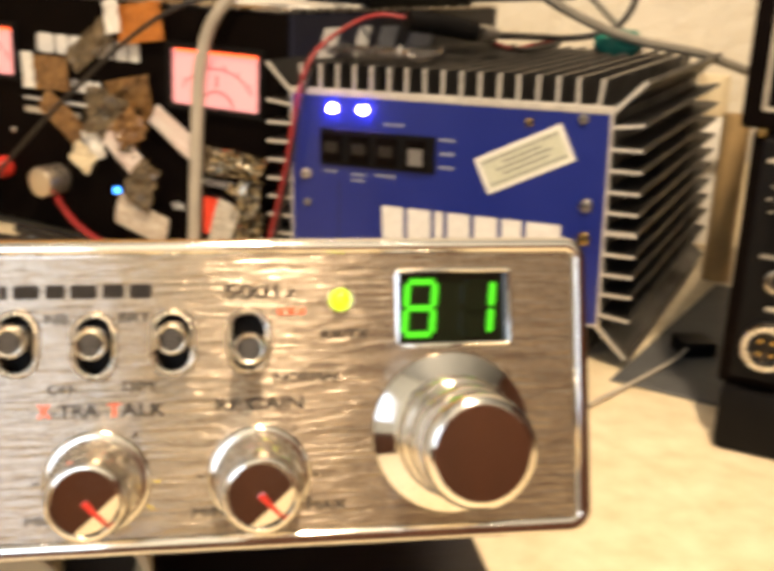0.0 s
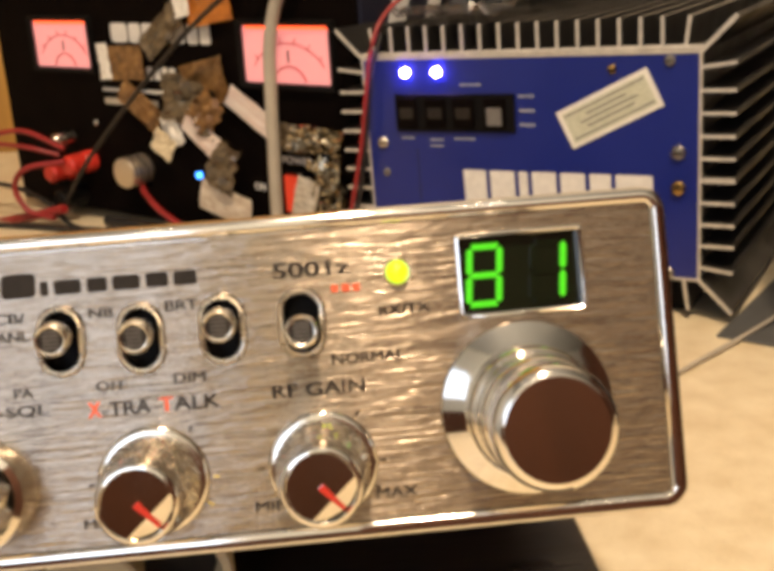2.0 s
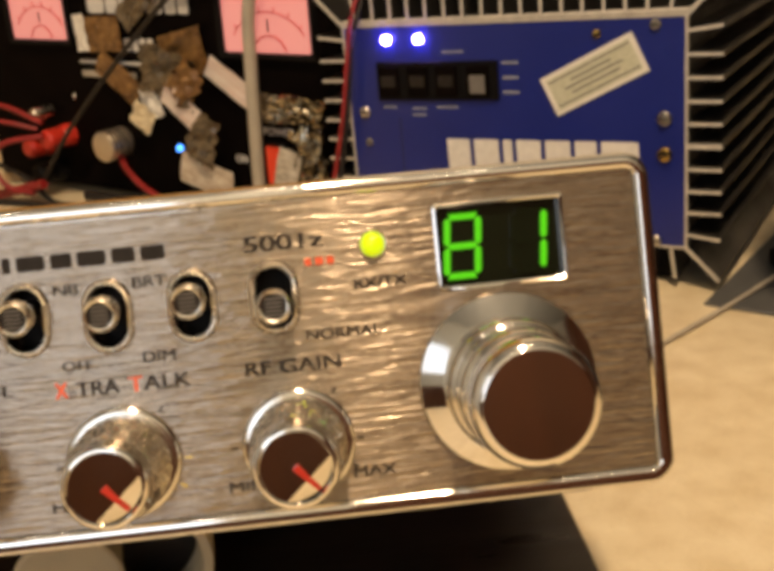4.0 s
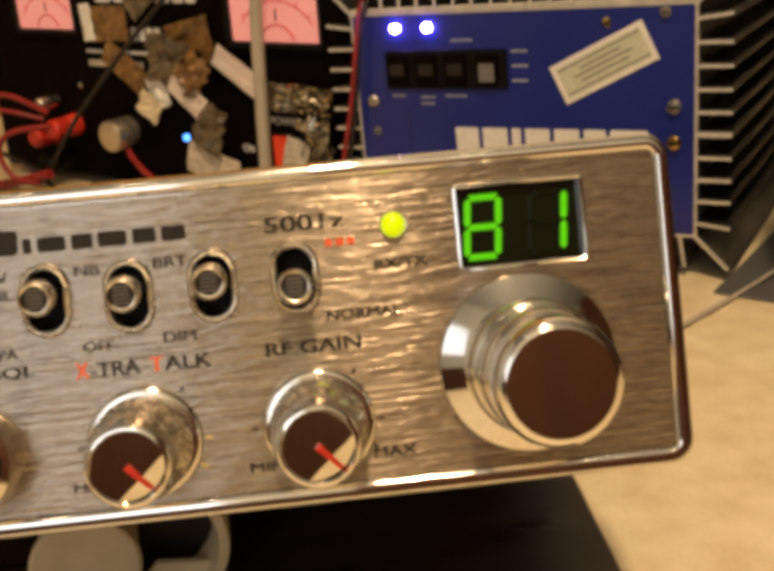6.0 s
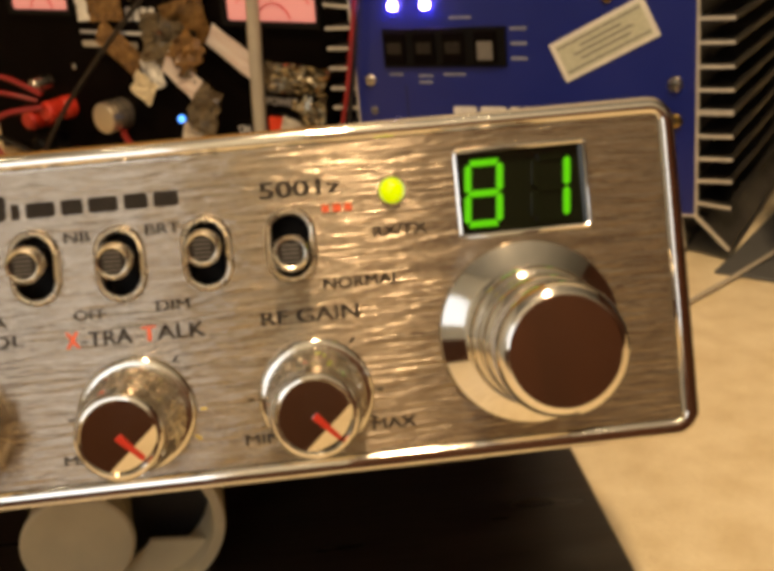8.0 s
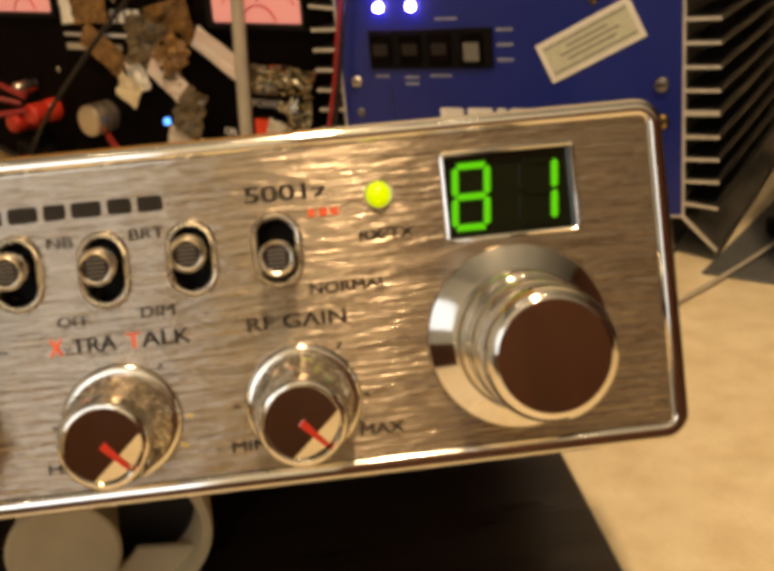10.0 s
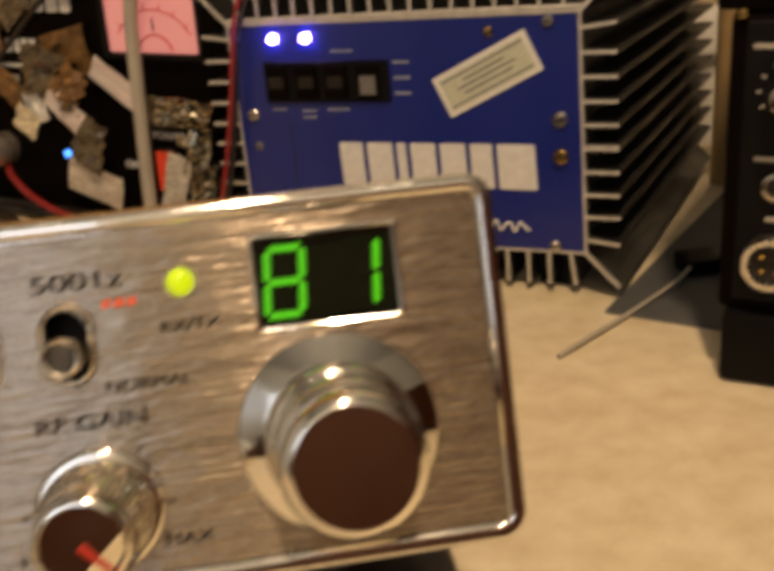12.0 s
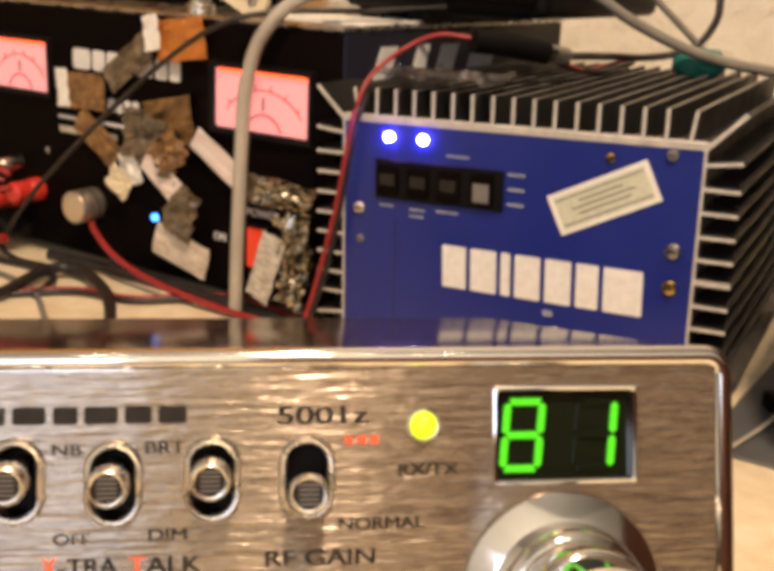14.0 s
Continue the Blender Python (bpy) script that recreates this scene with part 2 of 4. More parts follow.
def smooth_line(pts, step=6):
    out = []
    p = [Vector(q) for q in pts]
    p = [p[0] * 2 - p[1]] + p + [p[-1] * 2 - p[-2]]
    for i in range(1, len(p) - 2):
        for k in range(step):
            t = k / step
            a, b, c, d = p[i - 1], p[i], p[i + 1], p[i + 2]
            out.append(0.5 * (2 * b + (c - a) * t + (2 * a - 5 * b + 4 * c - d) * t * t + (3 * b - a - 3 * c + d) * t ** 3))
    out.append(p[-2])
    return out


def tube(pts, r, sides=10, step=6, bm=None, taper=None):
    line = smooth_line(pts, step)
    rings = []
    ref = Vector((0.3, 0.2, 1)).normalized()
    for i, q in enumerate(line):
        d = (line[min(i + 1, len(line) - 1)] - line[max(i - 1, 0)]).normalized()
        a = d.cross(ref)
        a = a.normalized() if a.length > 1e-4 else d.orthogonal().normalized()
        b = d.cross(a).normalized()
        rad = r if taper is None else r * taper(i / (len(line) - 1))
        rings.append([q + rad * (math.cos(2 * math.pi * k / sides) * a + math.sin(2 * math.pi * k / sides) * b) for k in range(sides)])
    return loft(rings, cap0=True, cap1=True, bm=bm)


def lettering(text, x0, x1, z0, z1, y, mat, parent, label="", name="lettering", thick=0.00006):
    """Words in the built-in font on a face that looks along -y, fitted into x0..x1 and z0..z1."""
    c = bpy.data.curves.new(name, "FONT")
    c.body, c.extrude, c.size, c.offset = text, 0.02, 1.0, 0.0
    o = bpy.data.objects.new(name, c)
    scene.collection.objects.link(o)
    bpy.context.view_layer.update()
    me = bpy.data.meshes.new_from_object(o)
    bpy.data.objects.remove(o)
    v = np.empty(len(me.vertices) * 3)
    me.vertices.foreach_get("co", v)
    v = v.reshape(-1, 3)
    lo, hi = v.min(0), v.max(0)
    w = np.empty_like(v)
    w[:, 0] = x0 + (v[:, 0] - lo[0]) / (hi[0] - lo[0]) * (x1 - x0)
    w[:, 2] = z0 + (v[:, 1] - lo[1]) / (hi[1] - lo[1]) * (z1 - z0)
    w[:, 1] = y - (v[:, 2] - lo[2]) / (hi[2] - lo[2]) * thick
    # two strokes side by side make the bold face
    faces = [tuple(p.vertices) for p in me.polygons]
    off = (z1 - z0) * 0.045
    two = [(a - off, b, c) for a, b, c in w] + [(a + off, b - 0.000004, c) for a, b, c in w]
    me = bpy.data.meshes.new(name)
    me.from_pydata(two, [], faces + [tuple(i + len(w) for i in f) for f in faces])
    me.materials.append(mat)
    ob = new(name, me)
    ob.parent = parent
    if label:
        tagged(ob, label)
    return ob


def bar(x0, x1, z0, z1, y, mat, parent, name="printed_bar", label="", thick=0.00008, lean=0.0, r=0.0):
    pts = rounded(x0, x1, z0, z1, r or min(x1 - x0, z1 - z0) * 0.2, 3)
    pts = [(px + lean * (pz - z0), pz) for px, pz in pts]
    bm = loft([[(a, y, b) for a, b in pts], [(a, y - thick, b) for a, b in pts]], cap0=True, cap1=True)
    return part(name, bm, mat, parent, label)
# ---------------------------------------------------------------- the room
def slab(name, x0, x1, y0, y1, z0, z1, mat, label, category):
    return tagged(part(name, box(x0, x1, y0, y1, z0, z1), mat), label, category, kind="structure")


FLOOR = TABLE - 0.75
slab("floor", -1.40, 2.1, -1.3, 1.0, FLOOR - 0.05, FLOOR, CARPET, "brown carpet floor of the room", "floor")
slab("ceiling", -1.40, 2.1, -1.3, 1.0, 1.60, 1.65, CEILING, "blue-grey painted ceiling", "ceiling")
slab("wall_north", -0.02, 2.1, 0.74, 0.84, FLOOR, 1.60, PLASTER, "rough cream plaster wall behind the equipment", "wall")
slab("wall_east", 2.0, 2.1, -1.15, 0.74, FLOOR, 1.60, BROWN_ROOM, "brown wooden side wall", "wall")
slab("wall_west", -1.40, -1.30, -1.15, 0.74, FLOOR, 1.60, GREY_PLASTER, "pale grey plaster side wall", "wall")
bm = bmesh.new()
xs = [-1.40] + [x for w in WINDOWS for x in w[:2]] + [-0.06]
for x0, x1 in zip(xs[::2], xs[1::2]):
    box(x0, x1, -1.25, -1.15, 0.24, 1.60, bm=bm)
for wx0, wx1, wz0, wz1, watts in WINDOWS:
    box(wx0, wx1, -1.25, -1.15, 0.24, wz0, bm=bm)
    box(wx0, wx1, -1.25, -1.15, wz1, 1.60, bm=bm)
tagged(part("wall_south", bm, GREY_PLASTER), "pale grey plaster wall with two windows", "wall", kind="structure")
for number, (wx0, wx1, wz0, wz1, watts) in enumerate(WINDOWS, 1):
    win = tagged(new("window_%d" % number), "white-framed window behind the operator's place", "window", kind="structure")
    for x0, x1, z0, z1 in ((wx0 - 0.03, wx0, wz0 - 0.03, wz1 + 0.03), (wx1, wx1 + 0.03, wz0 - 0.03, wz1 + 0.03), (wx0, wx1, wz1, wz1 + 0.03), (wx0, wx1, wz0 - 0.03, wz0)):
        part("window_frame", box(x0, x1, -1.165, -1.138, z0, z1, 0.003), PAPER, win)
slab("wall_panel_south", -0.06, 2.1, -1.25, -1.15, 0.24, 0.78, BROWN_ROOM, "brown wooden wall behind the operator's place", "wall")
slab("wall_upper_south", -0.06, 2.1, -1.25, -1.152, 0.78, 1.60, GREY_PLASTER, "pale grey plaster above the brown boards", "wall")
slab("wainscot_south", -1.40, 2.1, -1.25, -1.14, FLOOR, 0.24, BROWN_ROOM, "brown wooden wainscot behind the operator's place", "wall")
pine = tagged(part("wall_panel", box(-1.40, -0.02, 0.74, 0.84, FLOOR, 1.60), PANELING), "yellow pine board wall behind the power supply", "wall", kind="structure")
for i in range(9):
    x = -0.02 - 0.105 * (i + 1)
    part("plank", box(x + 0.001, x + 0.104, 0.732, 0.741, TABLE - 0.1, 1.2, 0.0015, 1), PANELING, pine)

# table
table = thing("table", pose(0, 0, TABLE), "cream speckled laminate table top under the radios", "table")
part("tabletop", box(-0.9, 0.9, -0.62, 0.72, -0.028, 0.0, 0.004, 3), TABLETOP, table)
leg = part("leg", box(-0.025, 0.025, -0.025, 0.025, -0.75, -0.028, 0.003), STEEL, table, m=pose(-0.85, -0.58, 0))
for p in ((0.85, -0.58), (-0.85, 0.66), (0.85, 0.66)):
    share(leg, "leg", table, pose(*p, 0))

# lamp over the table
LAMP_Z = BULB_AT[2] - 1.60
fixture = thing("ceiling_lamp", pose(BULB_AT[0], BULB_AT[1], 1.60), "hanging lamp with one warm bulb and four diode heads", "ceiling lamp")
part("canopy", loft([[(r * math.cos(a * math.pi / 12), r * math.sin(a * math.pi / 12), z) for a in range(24)] for r, z in
                     ((0.06, 0), (0.06, -0.012), (0.02, -0.03), (0.008, -0.04), (0.008, LAMP_Z + 0.110), (0.014, LAMP_Z + 0.100), (0.0141, LAMP_Z + 0.085))],
                    cap0=True, cap1=True), BRASS, fixture, smooth=True)
part("rail", box(-0.44, 0.17, -0.007, 0.007, LAMP_Z + 0.068, LAMP_Z + 0.085, 0.002, 2), BRASS, fixture)
part("socket", loft([[(r * math.cos(a * math.pi / 10), r * math.sin(a * math.pi / 10), LAMP_Z + z) for a in range(20)] for r, z in
                     ((0.012, 0.069), (0.016, 0.065), (0.016, 0.036), (0.012, 0.030))], cap0=True, cap1=True), BRASS, fixture, smooth=True)
for hx in HEADS:
    head = part("lamp_head", box(hx - BULB_AT[0] - 0.030, hx - BULB_AT[0] + 0.030, -0.012, 0.012, LAMP_Z + 0.005, LAMP_Z + 0.069, 0.003, 2), STEEL, fixture, "metal diode head")
    for k in range(4):
        part("diode", lathe([(0.0045, 0.0), (0.0045, -0.002), (0.0022, -0.0040)], 0, 0, 12), DIODE, head, "lit warm diode",
             m=pose(hx - BULB_AT[0] - 0.0225 + 0.015 * k, 0, LAMP_Z + 0.0045, 90, 0, 0))

# ---------------------------------------------------------------- CB radio
# its own axes: x along the face (0 at the end that stands free), y into the case, z up the face
RADIO = Matrix(((1.0, 0.0020, -0.0072, 0), (0.0004, 0.9481, 0.3179, 0), (0.0074, -0.3179, 0.9481, 0), (0, 0, 0, 1)))
radio = thing("cb_radio", RADIO, "chrome-faced CB radio with a brushed panel, tipped back on a spool", "radio")
W, H = 0.187, 0.057
X1, Z0, Z1 = 0.0010, -0.0017, 0.0577


def ring_of(top, low, r=0.0045):
    """One ring of the bezel: inset and depth along the upper edge and along the lower one."""
    ring = []
    for (inset, y), upper in ((top, True), (low, False)):
        pts = rounded(-W + inset, X1 - inset, Z0 + inset, Z1 - inset, max(r - inset, 0.0006), 6)
        ring += [(a, y, b) for a, b in (pts[:14] if upper else pts[14:])]
    return ring


INNER = [(0.0021, -0.0006), (0.0024, -0.0005), (0.0030, 0.0000), (0.0031, 0.0004), (0.0033, 0.0004), (0.0034, 0.0002), (0.0037, 0.0007)]
UPPER = [(0.0012, 0.0070), (0.0, 0.0062), (0.0, 0.0010), (0.0001, 0.0005), (0.0003, 0.0001), (0.0006, -0.0002), (0.0009, -0.0004), (0.0013, -0.00055)] + INNER
LOWER = [(0.0012, 0.0070), (0.0, 0.0062), (0.0, 0.0), (0.00005, -0.0003), (0.0002, -0.0005), (0.0004, -0.00058), (0.0008, -0.0006), (0.0014, -0.0006)] + INNER
part("bezel", loft([ring_of(a, b) for a, b in zip(UPPER, LOWER)]), CHROME, radio, "polished chrome bezel", True)
part("case", box(-W + 0.0022, X1 - 0.0022, 0.0066, 0.164, 0.0085, Z1 - 0.0022, 0.0022, 3), COVER, radio, "glossy dark brown enamelled case", True)
bm = box(-W + 0.0020, X1 - 0.0020, 0.0055, 0.165, 0.050, 0.0607, 0.0022, 3)
for v in bm.verts:
    if v.co.y < 0.02 and v.co.z > 0.055:
        v.co.z -= 0.0036
part("cover", bm, COVER, radio, "glossy dark brown top cover", True)

SWITCHES = [(-0.1099, 0.0383, 0.0017), (-0.0958, 0.0377, 0.0016), (-0.0813, 0.0381, 0.0020), (-0.0671, 0.0380, -0.0026)]
DISP = (-0.0376, -0.0157, 0.0369, 0.0509)


def stadium(cx, cz, w, h, n=8):
    r = w / 2
    return rounded(cx - r, cx + r, cz - h / 2, cz + h / 2, r * 0.985, n)


# brushed plate with cut-outs
bm = bmesh.new()
loops = [rounded(-W + 0.0032, X1 - 0.0032, Z0 + 0.0032, Z1 - 0.0032, 0.0015, 4), rounded(*DISP, 0.0004, 1)] + [stadium(x, z, 0.0062, 0.0104) for x, z, d in SWITCHES]
for lp in loops:
    vs = [bm.verts.new((a, 0, b)) for a, b in lp]
    for a, b in zip(vs, vs[1:] + vs[:1]):
        bm.edges.new((a, b))
bmesh.ops.triangle_fill(bm, use_beauty=True, edges=bm.edges[:])
ext = bmesh.ops.extrude_face_region(bm, geom=bm.faces[:])
for v in ext["geom"]:
    if isinstance(v, bmesh.types.BMVert):
        v.co.y += 0.0012
uv = bm.loops.layers.uv.new("brush")
for f in bm.faces:
    for lp in f.loops:
        lp[uv].uv = (lp.vert.co.z * 5, lp.vert.co.x * 5)
part("panel", bm, BRUSHED, radio, "brushed metal front plate")
part("panel_backing", box(-W + 0.004, -0.004, 0.0068, 0.0078, 0.004, H - 0.004), BLACK_PLASTIC, radio)

# channel display
disp = part("channel_display", box(DISP[0] - 0.0006, DISP[1] + 0.0006, 0.0014, 0.0045, DISP[2] - 0.0006, DISP[3] + 0.0006), DISPLAY_BACK, radio,
            "dark display window showing a green 81")
part("display_frame", loft([[(a, y, b) for a, b in rounded(DISP[0] - i, DISP[1] + i, DISP[2] - i, DISP[3] + i, 0.0005, 2)] for i, y in
                            ((0.0, 0.002), (0.0, -0.0002), (0.0003, -0.0004), (0.0006, -0.0003), (0.0008, 0.0001))]), CHROME, disp, "thin metal window rim", True)
DW, DH, T = 0.0067, 0.0116, 0.00115


def segment(kind, ox, oz, on):
    w, h, t, g = DW, DH, T, 0.00012
    s = t / 2
    if kind in "adg":
        z = {"a": h - s, "d": s, "g": h / 2}[kind]
        p = [(s + g, z), (t + g, z + s), (w - t - g, z + s), (w - s - g, z), (w - t - g, z - s), (t + g, z - s)]
        if kind == "a":
            p = [(0.0008, z + s), (w - 0.0008, z + s), (w - t, z - s), (t, z - s)]
        if kind == "d":
            p = [(0.0008, z - s), (t, z + s), (w - t, z + s), (w - 0.0008, z - s)]
    else:
        x = s if kind in "fe" else w - s
        z0, z1 = (h / 2 + g, h - s - g) if kind in "fb" else (s + g, h / 2 - g)
        p = [(x, z0), (x + s, z0 + s), (x + s, z1 - s), (x, z1), (x - s, z1 - s), (x - s, z0 + s)]
    lean = 0.09
    pts = [(ox + a + lean * (b - h / 2), oz + b) for a, b in p]
    part("segment", loft([[(a, 0.0013, b) for a, b in pts], [(a, 0.0010, b) for a, b in pts]], cap0=True, cap1=True), SEG_ON if on else SEG_OFF, disp)


for ox, lit in ((-0.0366, "abcdefg"), (-0.0248, "bc")):
    for k in "abcdefg":
        segment(k, ox, 0.0380, k in lit)

# signal lamp
led = part("signal_lamp", lathe([(0.0020, 0.001), (0.0020, -0.0006), (0.0017, -0.0014), (0.0011, -0.0019), (0.0003, -0.0021)], -0.0492, 0.0457, 24), LED_YELLOW, radio,
           "lit yellow-green signal lamp", True)
part("lamp_rim", lathe([(0.0025, 0.0004), (0.0025, -0.0003), (0.0023, -0.0005), (0.0020, -0.0004)], -0.0492, 0.0457, 24, cap=False), CHROME_WORN, led, smooth=True)

# toggle switches
for x, z, d in SWITCHES:
    well = part("toggle_switch", loft([[(a, 0.0062, b) for a, b in stadium(x, z, 0.0070, 0.0112)], [(a, 0.0058, b) for a, b in stadium(x, z, 0.0070, 0.0112)]],
                                      cap0=True, cap1=True), BLACK_PLASTIC, radio, "toggle switch in a slotted well")
    part("slot_rim", loft([[(a, y, b) for a, b in stadium(x, z, 0.0062 + 2 * i, 0.0104 + 2 * i)] for i, y in
                           ((0, 0.0011), (0.0, -0.0004), (0.0003, -0.0009), (0.0007, -0.0010), (0.0011, -0.0006), (0.0013, 0.0001))]), CHROME_WORN, well, "chrome slot rim", True)
    tip = math.copysign(9, d)
    lev = part("lever", lathe([(0.0017, -0.0006), (0.0022, -0.0024), (0.0029, -0.0040), (0.0031, -0.0066), (0.0029, -0.0073), (0.0025, -0.0076), (0.0022, -0.0075), (0.0021, -0.0070)],
                              0, 0, 28, cap=False), LEVER, well, "chrome lever", True, pose(x, 0, z + d * 0.75, tip * 0.6, 0, 0))
    part("stem", lathe([(0.0016, 0.0057), (0.0016, -0.0008)], 0, 0, 16), BLACK_INK, well, m=lev.matrix_basis)
    part("lever_tip", lathe([(0.0021, -0.0068), (0.0020, -0.0071)], 0, 0, 24), BLACK_INK, well, "grooved dark lever tip", False, lev.matrix_basis)
    for k in range(5):
        part("groove", box(-0.0014, 0.0014, -0.0073, -0.0070, -0.0014 + k * 0.0007 - 0.00012, -0.0014 + k * 0.0007 + 0.00012), GREY_INK, well, m=lev.matrix_basis)


# knobs
def bead(r, back, front, turn):
    """Profile of one turned ring: straight, then rounded over towards the front."""
    return [(r - 0.0004, back), (r, back - 0.0003)] + [(r - turn + turn * math.cos(radians(a)), front + turn - turn * math.sin(radians(a))) for a in range(0, 91, 15)]


def knurl(profile, n, depth, pitch):
    """A turned grip whose side carries a fine diamond knurl; its ends stay smooth."""
    rings = []
    for (r0, y0), (r1, y1) in zip(profile, profile[1:]):
        steps = max(1, int(abs(y1 - y0) / (pitch / 4)))
        rings += [(r0 + (r1 - r0) * k / steps, y0 + (y1 - y0) * k / steps) for k in range(steps)]
    seg = n * 4
    loops = []
    for r, y in rings + [profile[-1]]:
        d = depth * math.cos(2 * math.pi * y / pitch) if -0.0150 < y < -0.0030 else 0.0
        loops.append([((r + d * math.cos(2 * math.pi * i / 4)) * math.cos(2 * math.pi * i / seg), y, (r + d * math.cos(2 * math.pi * i / 4)) * math.sin(2 * math.pi * i / seg)) for i in range(seg)])
    return loft(loops)


def knob(x, z, prof_skirt, prof_body, face_r, length, name, label, flutes=0, pointer=None, deep=0.00014, side=0.0, droop=3.0):
    k = part(name, lathe(prof_skirt, x, z, 64, cap=False), CHROME, radio, label, True)
    m = pose(x, 0, z, droop, 0, side)
    if pointer is not None:
        part("grip", knurl(prof_body, 26, 0.00022, 0.0020), GRIP, k, "knurled chrome grip", False, m)
    else:
        part("grip", lathe(prof_body, 0, 0, flutes * 6 if flutes else 64, cap=False, flute=flutes, depth=deep), LEVER if deep > 0.0005 else GRIP, k, "ribbed chrome grip" if flutes else "turned chrome grip", True, m)
    bm = lathe([(face_r, -length), (face_r * 0.985, -length - 0.0001)] + [(face_r * f, -length - 0.0001) for f in (0.97, 0.8, 0.6, 0.4, 0.2, 0.02)], 0, 0, 56)
    if pointer is not None:
        # a slanting facet under the pointer's outer end
        way = Vector((math.cos(radians(pointer)), 0, math.sin(radians(pointer))))
        bmesh.ops.bisect_plane(bm, geom=bm.verts[:] + bm.edges[:] + bm.faces[:], plane_co=way * face_r * 0.47, plane_no=way)
        for v in bm.verts:
            v.co.y += 0.22 * max(0.0, v.co.dot(way) - face_r * 0.47) - 0.03 * v.co.z
    part("face", bm, CHROME, k, "mirror-polished face", pointer is None, m)
    if pointer is not None:
        bm = box(-0.0002, face_r * 0.90, -0.0004, 0.0022, -0.0006, 0.0006)
        for v in bm.verts:
            if v.co.x > 0.001:
                v.co.z *= 0.5
                v.co.y += 0.22 * face_r * 0.36 if v.co.y < 0 else 0
        part("pointer", bm, RED_PLASTIC, k, "red pointer line", False, m @ Matrix.Translation((0, -length - 0.0001, 0)) @ Matrix.Rotation(radians(pointer), 4, (0, -1, 0)))
    return k


knob(-0.0276, 0.0193, [(0.0155, 0.0), (0.0158, -0.0006), (0.0156, -0.0011), (0.0121, -0.0027), (0.0116, -0.0029), (0.0112, -0.0050)],
     bead(0.0119, -0.0030, -0.0088, 0.0022) + bead(0.0109, -0.0092, -0.0156, 0.0018) + bead(0.0105, -0.0160, -0.0239, 0.0024) + [(0.0080, -0.0239), (0.0080, -0.0230)],
     0.0089, 0.02395, "channel_knob", "large chrome channel knob", side=1.0, droop=2.7)
SM_SKIRT = [(0.0098, 0.0)] + [(0.0086 + 0.0013 * math.cos(radians(a)), -0.0008 - 0.0009 * math.sin(radians(a))) for a in range(0, 181, 15)]
SM_BODY = [(0.0076, -0.0008), (0.0084, -0.0016), (0.0085, -0.0030), (0.0080, -0.0090), (0.0073, -0.0150)] + [(0.0060 + 0.0009 * math.cos(radians(a)), -0.0169 - 0.0009 * math.sin(radians(a))) for a in range(0, 91, 15)] + [(0.0057, -0.0173)]
knob(-0.06535, 0.0122, SM_SKIRT, SM_BODY, 0.0058, 0.0174, "gain_knob", "chrome gain knob with a red pointer", 0, -48, side=-1.0, droop=2.6)
knob(-0.0956, 0.0122, SM_SKIRT, SM_BODY, 0.0058, 0.0174, "talk_knob", "chrome talk-back knob with a red pointer", 0, -48, side=-0.6, droop=2.6)
knob(-0.1262, 0.0125, [(0.0098, 0.0), (0.0099, -0.0010), (0.0094, -0.0070), (0.0082, -0.0074)],
     [(0.0082, -0.0074), (0.0084, -0.0084), (0.0080, -0.0180), (0.0072, -0.0190), (0.0060, -0.0190)], 0.0061, 0.0188, "volume_knob", "deeply ribbed chrome volume knob", 10, deep=0.0011)

# signal meter
mt = part("signal_meter", loft([[(a, y, b) for a, b in rounded(-0.158 - i, -0.1262 + i, 0.0335 - i, 0.0465 + i, 0.0008, 3)] for i, y in
                                ((0.0, 0.0), (0.0, -0.0012), (0.0004, -0.0018), (0.0012, -0.0018), (0.0016, -0.0012), (0.0018, 0.0))]), CHROME_WORN, radio, "chrome-framed signal meter", True)
part("scale", box(-0.158, -0.1262, -0.0005, -0.0002, 0.0335, 0.0465), S_METER, mt, "dark green meter scale")
bar(-0.150, -0.1275, 0.0385, 0.0400, -0.0006, RED_INK, mt, "scale_band", "red band on the scale")
bar(-0.156, -0.1275, 0.0452, 0.0458, -0.0006, SEG_ON, mt, "scale_light", "green light along the top")

